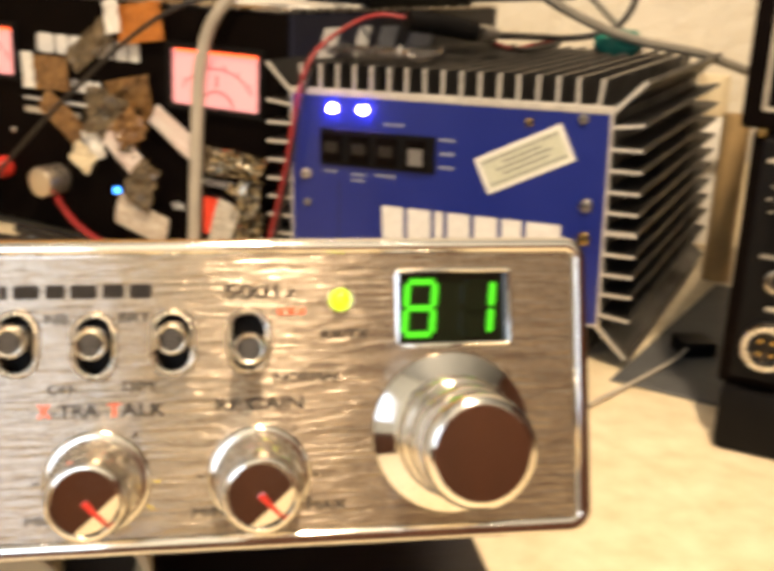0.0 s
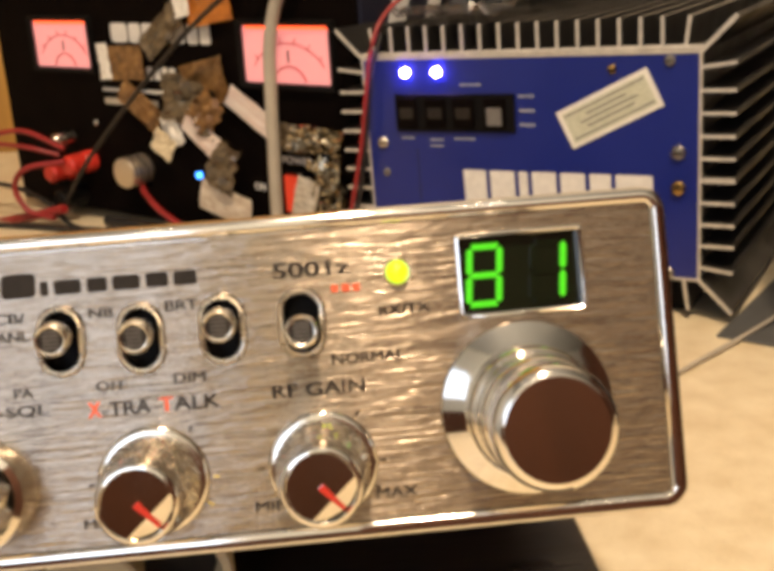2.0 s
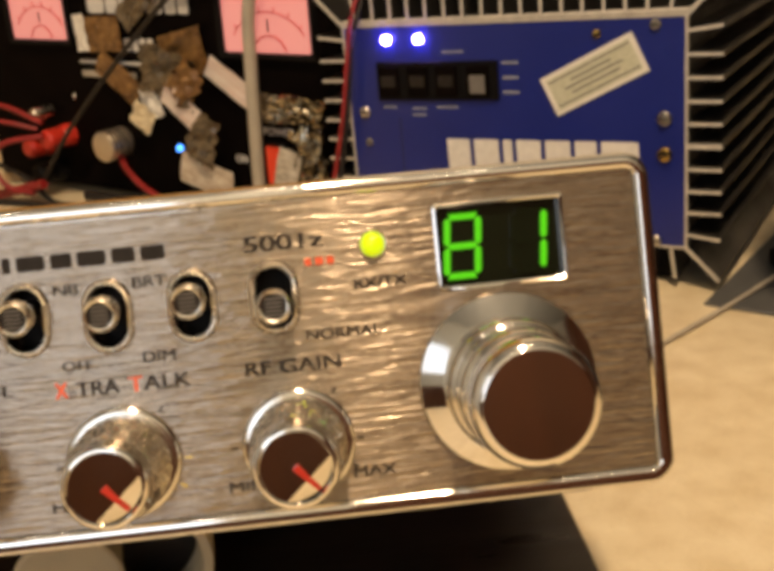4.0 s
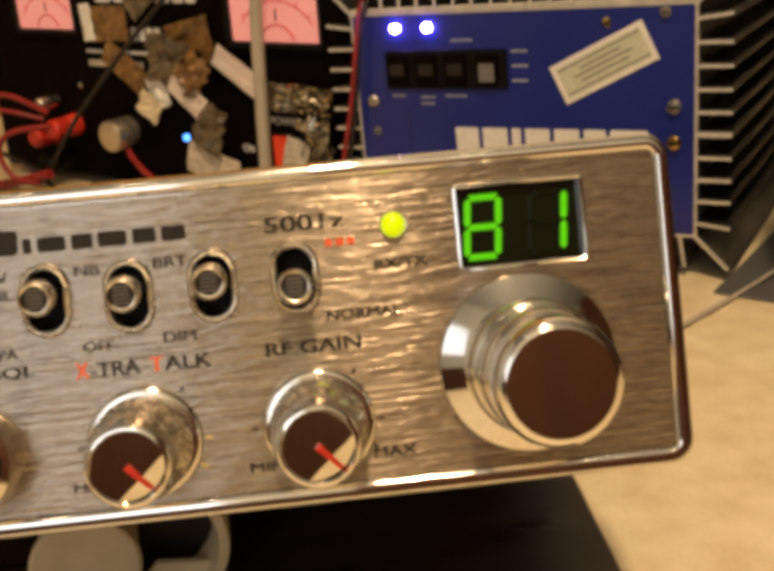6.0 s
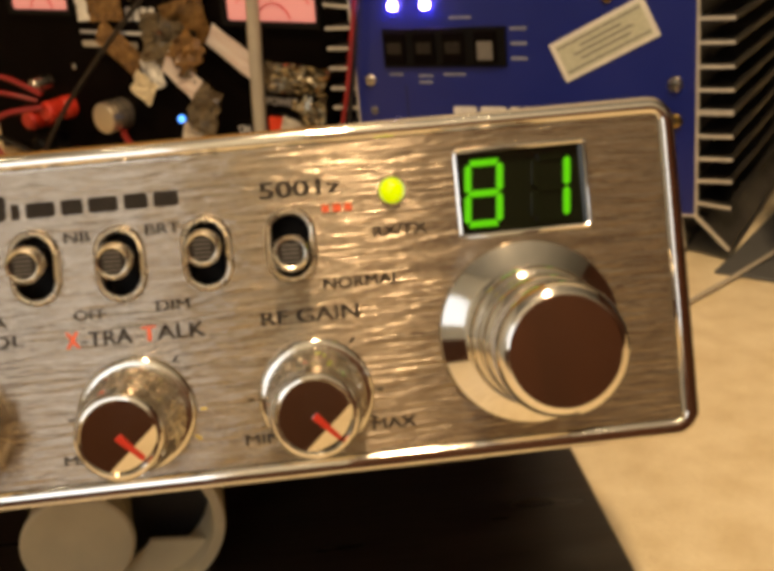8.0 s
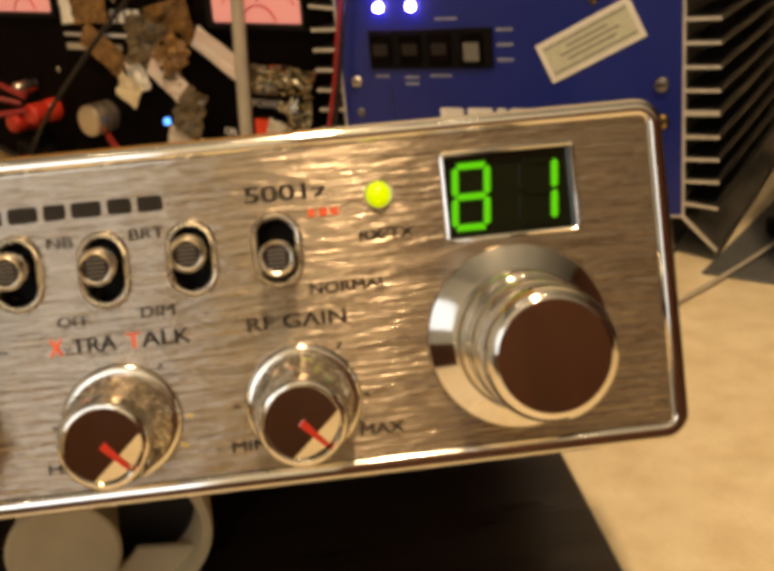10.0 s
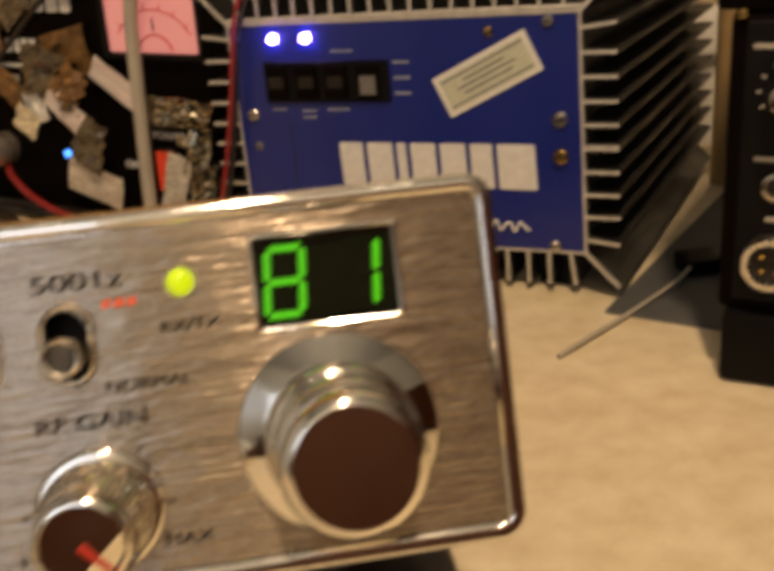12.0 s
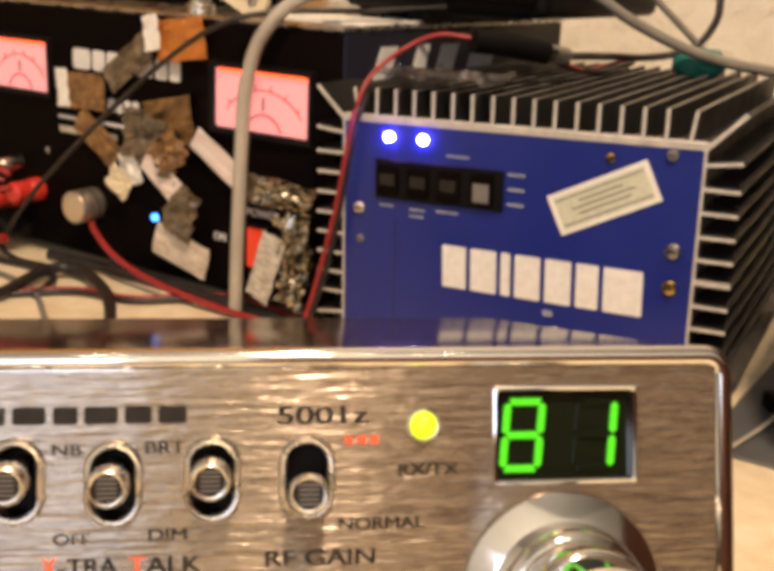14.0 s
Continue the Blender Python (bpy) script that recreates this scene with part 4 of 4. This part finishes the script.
scrap("label_strip", 0.0265, -0.0075, 0.0135, 0.034, -19, SILVER_LABEL, "silvery printed strip leaning beside the foil", "label", y=-0.016, crumple=0.0010)


def cable(name, pts, r, mat, label, category="cable", sides=10):
    return tagged(part(name, tube(pts, r, sides), mat, smooth=True), label, category)


# ---------------------------------------------------------------- cables
cable("coax_cable", [on_psu(0.0068, -0.0325, -0.015), on_psu(0.0068, -0.018, -0.0145), on_psu(0.0070, 0.0, -0.014), on_psu(0.0078, 0.025, -0.0135), on_psu(0.0086, 0.048, -0.013), on_psu(0.0102, 0.070, -0.013),
                     on_psu(0.0142, 0.088, -0.012), on_psu(0.0200, 0.099, -0.011), on_psu(0.028, 0.1095, -0.007), on_psu(0.040, 0.1185, 0.002), on_psu(0.060, 0.138, 0.03), on_psu(0.075, 0.165, 0.06)],
      0.0032, GREY_WIRE, "thick grey coax rising in front of the power supply", sides=14)
cable("black_cable", [on_psu(-0.172, -0.0335, -0.020), on_psu(-0.164, -0.027, -0.019), on_psu(-0.138, 0.001, -0.018), on_psu(-0.115, 0.021, -0.018), on_psu(-0.088, 0.043, -0.018), on_psu(-0.063, 0.062, -0.018), on_psu(-0.0355, 0.0815, -0.018),
                      on_psu(-0.0055, 0.0995, -0.015), on_psu(0.015, 0.107, 0.0), on_psu(0.045, 0.109, 0.03), on_psu(0.07, 0.112, 0.06)], 0.0013, BLACK_WIRE, "thin black cable slanting over the front of the power supply")
cable("red_wire", [on_psu(-0.155, 0.010, -0.018), on_psu(-0.182, 0.020, -0.025), on_psu(-0.215, 0.015, -0.03), on_psu(-0.270, 0.004, -0.03)], 0.0016, RED_WIRE, "red test lead running from the red post")
cable("red_wire", [on_psu(-0.160, 0.006, -0.018), on_psu(-0.180, 0.012, -0.030), on_psu(-0.235, 0.010, -0.03), on_psu(-0.280, 0.0, -0.03)], 0.0014, RED_WIRE, "second red lead beside the first")
cable("red_wire", [on_psu(-0.153, 0.003, -0.020), on_psu(-0.172, 0.000, -0.034), on_psu(-0.183, -0.012, -0.036), on_psu(-0.176, -0.026, -0.034), on_psu(-0.160, -0.030, -0.028)], 0.0017, RED_WIRE, "red wire looping under the post")
cable("red_lead", [on_psu(-0.152, -0.024, -0.026), on_psu(-0.190, -0.033, -0.03), on_psu(-0.240, -0.043, -0.03), on_psu(-0.300, -0.048, -0.03)], 0.0028, RED_WIRE, "thick red lead lying towards the wall")
cable("red_wire", [on_psu(-0.108, -0.010, -0.003), on_psu(-0.092, -0.012, -0.014), on_psu(-0.075, -0.020, -0.018), on_psu(-0.055, -0.027, -0.018), on_psu(-0.025, -0.0315, -0.018), on_psu(0.02, -0.0335, -0.018), on_psu(0.06, -0.034, -0.018)],
      0.0018, RED_WIRE, "red supply wire along the foot of the power supply")
cable("red_wire", [(-0.260, 0.372, TABLE + 0.002), (-0.200, 0.384, TABLE + 0.002), (-0.165, 0.389, TABLE + 0.002), (-0.138, 0.376, TABLE + 0.002), (-0.110, 0.378, TABLE + 0.002), (-0.087, 0.380, TABLE + 0.002), (-0.062, 0.354, TABLE + 0.002), (-0.045, 0.325, TABLE + 0.002)],
      0.0016, RED_WIRE, "red wire lying on the table beside a black one")
cable("black_wire", [(-0.260, 0.368, TABLE + 0.002), (-0.200, 0.380, TABLE + 0.002), (-0.165, 0.385, TABLE + 0.002), (-0.138, 0.372, TABLE + 0.002), (-0.110, 0.374, TABLE + 0.002), (-0.088, 0.375, TABLE + 0.002), (-0.066, 0.350, TABLE + 0.002), (-0.030, 0.310, TABLE + 0.002)],
      0.0016, BLACK_WIRE, "black wire lying on the table beside the red one")
cable("black_cable", [(-0.270, 0.330, TABLE + 0.003), (-0.222, 0.350, TABLE + 0.003), (-0.199, 0.376, TABLE + 0.004), (-0.184, 0.408, TABLE + 0.006), (-0.168, 0.412, TABLE + 0.006), (-0.150, 0.382, TABLE + 0.004), (-0.142, 0.342, TABLE + 0.003), (-0.140, 0.30, TABLE + 0.003)],
      0.0030, BLACK_WIRE, "black cable arching over the table top")
cable("grey_cable", [(-0.300, 0.400, TABLE + 0.002), (-0.235, 0.425, TABLE + 0.002), (-0.208, 0.416, TABLE + 0.002), (-0.185, 0.385, TABLE + 0.002), (-0.172, 0.345, TABLE + 0.002)], 0.0014, GREY_INK, "thin dark grey cable curling on the table")
cable("black_cable", [on_psu(-0.275, -0.028, -0.05), on_psu(-0.215, -0.014, -0.030), on_psu(-0.172, -0.022, -0.024), on_psu(-0.150, -0.0345, -0.024), on_psu(-0.120, -0.0348, -0.022), on_psu(-0.080, -0.0348, -0.022)], 0.0016, BLACK_WIRE,
      "black lead sagging below the binding posts")
cable("black_cable", [on_psu(-0.200, -0.0345, -0.045), on_psu(-0.165, -0.0342, -0.036), on_psu(-0.125, -0.0342, -0.030), on_psu(-0.100, -0.0342, -0.036), on_psu(-0.085, -0.0342, -0.06)], 0.0018, BLACK_WIRE,
      "short black lead lying before the power supply")
cable("black_lead", [on_psu(-0.135, -0.033, -0.010), on_psu(-0.090, -0.033, -0.008), on_psu(-0.030, -0.033, -0.008), on_psu(0.03, -0.033, -0.010), on_psu(0.06, -0.033, -0.012)], 0.0028, BLACK_WIRE,
      "black supply lead along the foot of the power supply")


def on_amp(u, b, v):
    return AMP @ Vector((u, b, AZ1 + v))


cable("red_wire", [on_amp(-0.106, 0.030, 0.033), on_amp(-0.118, 0.026, 0.034), on_amp(-0.130, 0.020, 0.029), on_amp(-0.1385, 0.004, 0.018), on_amp(-0.1415, -0.005, 0.004), on_amp(-0.1455, -0.006, -0.016), on_amp(-0.150, -0.007, -0.040),
                   on_amp(-0.158, -0.009, -0.072), on_amp(-0.166, -0.012, -0.098), on_amp(-0.172, -0.016, -0.116)], 0.0010, RED_WIRE, "red wire hanging over the amplifier's front")
cable("black_wire", [on_amp(-0.140, 0.003, 0.010), on_amp(-0.1430, -0.004, -0.006), on_amp(-0.1470, -0.005, -0.030), on_amp(-0.1530, -0.006, -0.060), on_amp(-0.162, -0.010, -0.092), on_amp(-0.170, -0.014, -0.116)], 0.0012, BLACK_WIRE,
      "black wire twisted beside the red one")
fuse = thing("fuse_holder", Matrix.Identity(4), "black inline fuse holder lying over the amplifier", "fuse holder")
part("barrel", tube([on_amp(-0.106, 0.032, 0.032), on_amp(-0.095, 0.045, 0.030), on_amp(-0.083, 0.06, 0.0265)], 0.0052, 14), BLACK_PLASTIC, fuse, "", True)
part("cap", tube([on_amp(-0.0835, 0.0595, 0.0267), on_amp(-0.076, 0.068, 0.0245)], 0.0040, 14), STEEL, fuse, "bright metal cap", True)
cable("black_wire", [on_amp(-0.080, 0.063, 0.0262), (0.0672, 0.350, 0.0730), (0.0850, 0.372, 0.0715), (0.1050, 0.395, 0.0700), (0.1205, 0.400, 0.0695), (0.1360, 0.400, 0.0715), (0.1482, 0.400, 0.0760), (0.1560, 0.400, 0.0845),
                     (0.1592, 0.400, 0.0980), (0.1580, 0.410, 0.1300), (0.1500, 0.425, 0.1800)], 0.0019, BLACK_WIRE,
      "black wire running from the fuse holder and curving upward")
cable("black_wire", [on_amp(-0.081, 0.062, 0.0235), (0.0680, 0.345, 0.0680), (0.0850, 0.360, 0.0655), (0.1080, 0.395, 0.0650), (0.1200, 0.410, 0.0660)], 0.0014, BLACK_WIRE,
      "second black wire lying across the amplifier's fins")
cable("red_wire", [on_amp(-0.080, 0.06, 0.024), (0.0760, 0.352, 0.0665), (0.0960, 0.385, 0.0662), (0.1120, 0.405, 0.0670), (0.1180, 0.400, 0.0700)], 0.0010, RED_WIRE, "red wire lying across the amplifier's fins")
for pts, rad, mat, lab_ in (
        ([(0.020, 0.390, 0.142), (0.060, 0.375, 0.1150), (0.0850, 0.370, 0.0995), (0.1040, 0.370, 0.0885), (0.1310, 0.370, 0.0770), (0.1580, 0.370, 0.0700), (0.190, 0.372, 0.0650), (0.240, 0.380, 0.050)], 0.0027, DULL_WIRE, "thick grey cable sloping down over the amplifier"),
        ([(0.080, 0.430, 0.142), (0.1100, 0.405, 0.1120), (0.1252, 0.400, 0.0985), (0.1488, 0.400, 0.0785), (0.1600, 0.402, 0.0705), (0.178, 0.410, 0.0680)], 0.0018, DULL_WIRE, "thin grey cable sloping down over the amplifier")):
    cable("hanging_cable", pts, rad, mat, lab_)
b = bmesh.new()
bmesh.ops.create_icosphere(b, subdivisions=3, radius=1)
for v in b.verts:
    v.co = Vector((v.co.x * 0.014, v.co.y * 0.010, v.co.z * 0.0075)) * (1 + 0.25 * noise.noise(v.co * 1.7))
tagged(part("glass_lump", b, TEAL, smooth=True, m=Matrix.Translation((0.146, 0.383, 0.0690))), "small teal glassy lump on the amplifier's fins", "ornament")
bm = bmesh.new()
grid = []
for j in range(9):
    row = []
    for i in range(22):
        q = Vector((i * 0.55, j * 0.55, 0))
        row.append(bm.verts.new(on_amp(-0.136 + 0.052 * i / 21 + 0.003 * noise.noise(q + Vector((3, 1, 0))), 0.002 + 0.026 * j / 8, 0.0142 + 0.0045 * (1 + noise.noise(q * 1.4)) + 0.002 * noise.noise(q * 3.3))))
    grid.append(row)
for j in range(8):
    for i in range(21):
        bm.faces.new((grid[j][i], grid[j][i + 1], grid[j + 1][i + 1], grid[j + 1][i]))
ext = bmesh.ops.extrude_face_region(bm, geom=bm.faces[:])
for v in ext["geom"]:
    if isinstance(v, bmesh.types.BMVert):
        v.co.z += 0.0003
tagged(part("plastic_wrap", bm, WRAP), "crumpled clear plastic wrap lying on the amplifier's fins", "plastic wrap")

# ---------------------------------------------------------------- things on the power supply's lid
TOP = 0.1030
gear = thing("black_set", PSU @ pose(0, 0, TOP), "black radio set lying on the power supply's lid", "radio")
part("case", box(0.010, 0.122, 0.060, 0.200, 0.006, 0.060, 0.006, 3), BLACK_PLASTIC, gear, "", True)
part("front_trim", box(0.015, 0.117, 0.0585, 0.060, 0.012, 0.052, 0.0005, 1), BLACK_PAINT, gear)
part("bright_badge", box(0.034, 0.052, 0.0575, 0.0586, 0.022, 0.029, 0.0004, 1), STEEL, gear, "small bright badge")
for x in (0.02, 0.048):
    part("foot", box(x - 0.006, x + 0.006, 0.07, 0.19, 0.0, 0.006), BLACK_PLASTIC, gear)
sheet = tagged(part("paper_sheet", box(-0.012, 0.052, 0.020, 0.150, TOP, TOP + 0.0012), PAPER, m=PSU), "white paper sheet lying on the lid under the black set", "paper")
pl = thing("mounting_plate", PSU @ pose(-0.016, 0.012, TOP + 0.0125, 0, 24, 0), "pale drilled mounting plate leaning on the lid", "bracket")
pts = stadium(0, 0, 0.018, 0.036)
part("plate", loft([[(b_, y, a) for a, b_ in pts] for y in (0.0, 0.003)], cap0=True, cap1=True), CREAM, pl)
for x in (-0.010, 0.010):
    part("hole", lathe([(0.0032, -0.0002), (0.0032, -0.0006), (0.0018, -0.0010)], x, 0, 16), STEEL, pl, "screw in a hole")
con = thing("coax_connector", PSU @ pose(-0.046, 0.018, TOP), "silver coax connector standing on the lid", "connector")
part("barrel", loft([[(r * math.cos(k * math.pi / 10), r * math.sin(k * math.pi / 10), z) for k in range(20)] for r, z in
                     ((0.0068, 0), (0.0068, 0.004), (0.0050, 0.0045), (0.0050, 0.010), (0.0072, 0.0105), (0.0072, 0.020), (0.0052, 0.0205), (0.0052, 0.040))], cap0=True, cap1=True), CHROME_WORN, con, smooth=True)
shelf = thing("equipment_shelf", PSU @ pose(-0.150, 0.070, TOP), "dark set with yellow-edged shelves on the lid", "shelf")
part("back", box(-0.105, 0.070, 0.060, 0.064, 0.0, 0.070), BLACK_PAINT, shelf)
for z in (0.0, 0.0195, 0.042, 0.064):
    part("board", box(-0.105, 0.070, 0.0, 0.060, z, z + 0.005, 0.0008, 1), PANELING if z else BLACK_PAINT, shelf, "yellow-edged board" if z else "")
for x in (-0.105, 0.066):
    part("side", box(x, x + 0.004, 0.0, 0.060, 0.005, 0.070), BLACK_PAINT, shelf)

# ---------------------------------------------------------------- black transceiver and box beside the amplifier
DEV = pose(0.104, 0.147, TABLE, 0, 0, -36) @ Matrix.Diagonal((0.926, 0.926, 0.926, 1))
dev = thing("black_transceiver", DEV, "black transceiver with round mic socket, on a dark foot", "radio")


def dz(z):
    return z + 0.057


part("case", box(-0.001, 0.175, 0.0, 0.160, dz(-0.031), dz(0.067), 0.003, 3), BLACK_PAINT, dev, "", True)
part("front_plate", box(0.004, 0.170, -0.0012, 0.0, dz(-0.027), dz(0.064), 0.0005, 1), BLACK_PLASTIC, dev)
part("stand", box(0.001, 0.172, -0.004, 0.140, 0.0, dz(-0.031), 0.0035, 2), BLACK_PLASTIC, dev, "dark wedge foot", True)
for x0, x1 in ((0.0064, 0.0125), (0.0160, 0.0190), (0.0211, 0.0290)):
    bar(x0, x1, dz(0.0557), dz(0.0573), -0.0013, GREY_WIRE, dev)
bar(0.0084, 0.0234, dz(0.0205), dz(0.0220), -0.0013, GREY_WIRE, dev)
bar(0.0130, 0.0195, dz(0.0008), dz(0.0024), -0.0013, GREY_WIRE, dev)
for k in range(9):
    a = radians(-30 + 30 * k)
    part("tick", box(0.0085, 0.0100, -0.0015, -0.0012, -0.0004, 0.0004), GREY_WIRE, dev, m=Matrix.Translation((0.0180, 0, dz(0.0426))) @ Matrix.Rotation(a, 4, (0, -1, 0)))
kn = part("tuning_knob", lathe([(0.0062, -0.001), (0.0066, -0.006), (0.0056, -0.012)], 0.0180, dz(0.0426), 28), BLACK_PLASTIC, dev, "black knob with a bright insert", True)
part("insert", lathe([(0.0046, -0.012), (0.0044, -0.0145), (0.0034, -0.0152)], 0.0180, dz(0.0426), 24), STEEL, kn, "bright metal insert", True)
jk = part("headphone_jack", lathe([(0.0046, -0.001), (0.0046, -0.0036), (0.0038, -0.0042), (0.0029, -0.0042), (0.0029, -0.0015)], 0.0160, dz(0.0128), 28, cap=False), STEEL, dev, "round jack socket", True)
part("bore", lathe([(0.0029, -0.0020), (0.0029, -0.0024)], 0.0160, dz(0.0128), 24), BLACK_INK, jk)
mc = part("mic_socket", lathe([(0.0092, -0.001), (0.0092, -0.0050), (0.0086, -0.0062), (0.0068, -0.0062), (0.0064, -0.0030), (0.0064, -0.0015)], 0.0157, dz(-0.0127), 36, cap=False), CHROME_WORN, dev, "round threaded mic socket", True)
part("insulator", lathe([(0.0064, -0.0020), (0.0064, -0.0026)], 0.0157, dz(-0.0127), 28), BLACK_INK, mc)
for k in range(4):
    a = radians(45 + 90 * k)
    part("pin", lathe([(0.0009, -0.0024), (0.0009, -0.0050), (0.0005, -0.0054)], 0.0157 + 0.0034 * math.cos(a), dz(-0.0127) + 0.0034 * math.sin(a), 10), BRASS, mc)
screw(0.0026, dz(0.0660), -0.0012, 0.0016, BRASS, dev)
upper = thing("black_box", DEV @ pose(0, 0, dz(0.067)), "black box with a grey frame line, on the transceiver", "radio")
part("case", box(-0.0055, 0.180, -0.001, 0.160, 0.0, 0.110, 0.002, 2), BLACK_PAINT, upper, "", True)
part("frame_line", loft([[(a, y, b) for a, b in rounded(0.0017 + i, 0.172 - i, 0.0068 + i, 0.104 - i, 0.001, 3)] for i, y in ((0.0, -0.001), (0.0, -0.0016), (0.0013, -0.0016), (0.0013, -0.001))]), GREY_WIRE, upper, "grey frame line")
part("jack", lathe([(0.0050, -0.001), (0.0050, -0.004), (0.0040, -0.0045), (0.0032, -0.0045), (0.0032, -0.0015)], 0.0211, 0.0270, 24, cap=False), STEEL, upper, "metal jack ring", True)

# loose probe wire on the table between the sets
cable("probe_wire", [(0.060, 0.173, TABLE + 0.0012), (0.072, 0.182, TABLE + 0.0016), (0.098, 0.202, TABLE + 0.002), (0.122, 0.220, TABLE + 0.004), (0.135, 0.233, TABLE + 0.006)], 0.0009, GREY_WIRE, "thin stiff wire lying on the table")
# plug on the far end of the probe wire, a plain block
tagged(part("wire_plug", box(0.130, 0.146, 0.228, 0.244, TABLE, TABLE + 0.008, 0.002, 2), BLACK_PLASTIC, smooth=True), "small black plug at the wire's end beside the amplifier", "block")
# what stands behind and beside the amplifier
# added dark sheet stands in for the shade on the table here
tagged(part("shade_sheet", box(0.0, 0.22, 0.0, 0.17, 0.0, 0.0014, 0.0005, 1), SHADE_GREY, m=pose(0.088, 0.2065, TABLE, 0, 0, -40)), "thin dark grey sheet added as shade under the black transceiver", "mat")
tube_ = thing("cardboard_tube", pose(0.2045, 0.352, TABLE), "upright tan cardboard tube between the sets", "tube")
part("wall", loft([[(r * math.cos(k * math.pi / 14), r * math.sin(k * math.pi / 14), z) for k in range(28)] for r, z in ((0.0062, 0.004), (0.0062, 0.092), (0.0075, 0.092), (0.0075, 0.0), (0.0062, 0.0))]), CARDBOARD, tube_, "", True)
bottle = thing("white_bottle", pose(0.2312, 0.4382, TABLE), "small white plastic bottle behind the amplifier", "bottle")
part("body", loft([[(r * math.cos(k * math.pi / 14), r * math.sin(k * math.pi / 14), z) for k in range(28)] for r, z in ((0.012, 0.0), (0.013, 0.002), (0.013, 0.068), (0.010, 0.078), (0.008, 0.080))], cap0=True, cap1=True), PAPER, bottle, "", True)
part("lid", loft([[(r * math.cos(k * math.pi / 14), r * math.sin(k * math.pi / 14), z) for k in range(28)] for r, z in ((0.0092, 0.0805), (0.0095, 0.082), (0.0095, 0.103), (0.0085, 0.105))], cap0=True, cap1=True), CREAM, bottle, "ribbed pale lid", True)
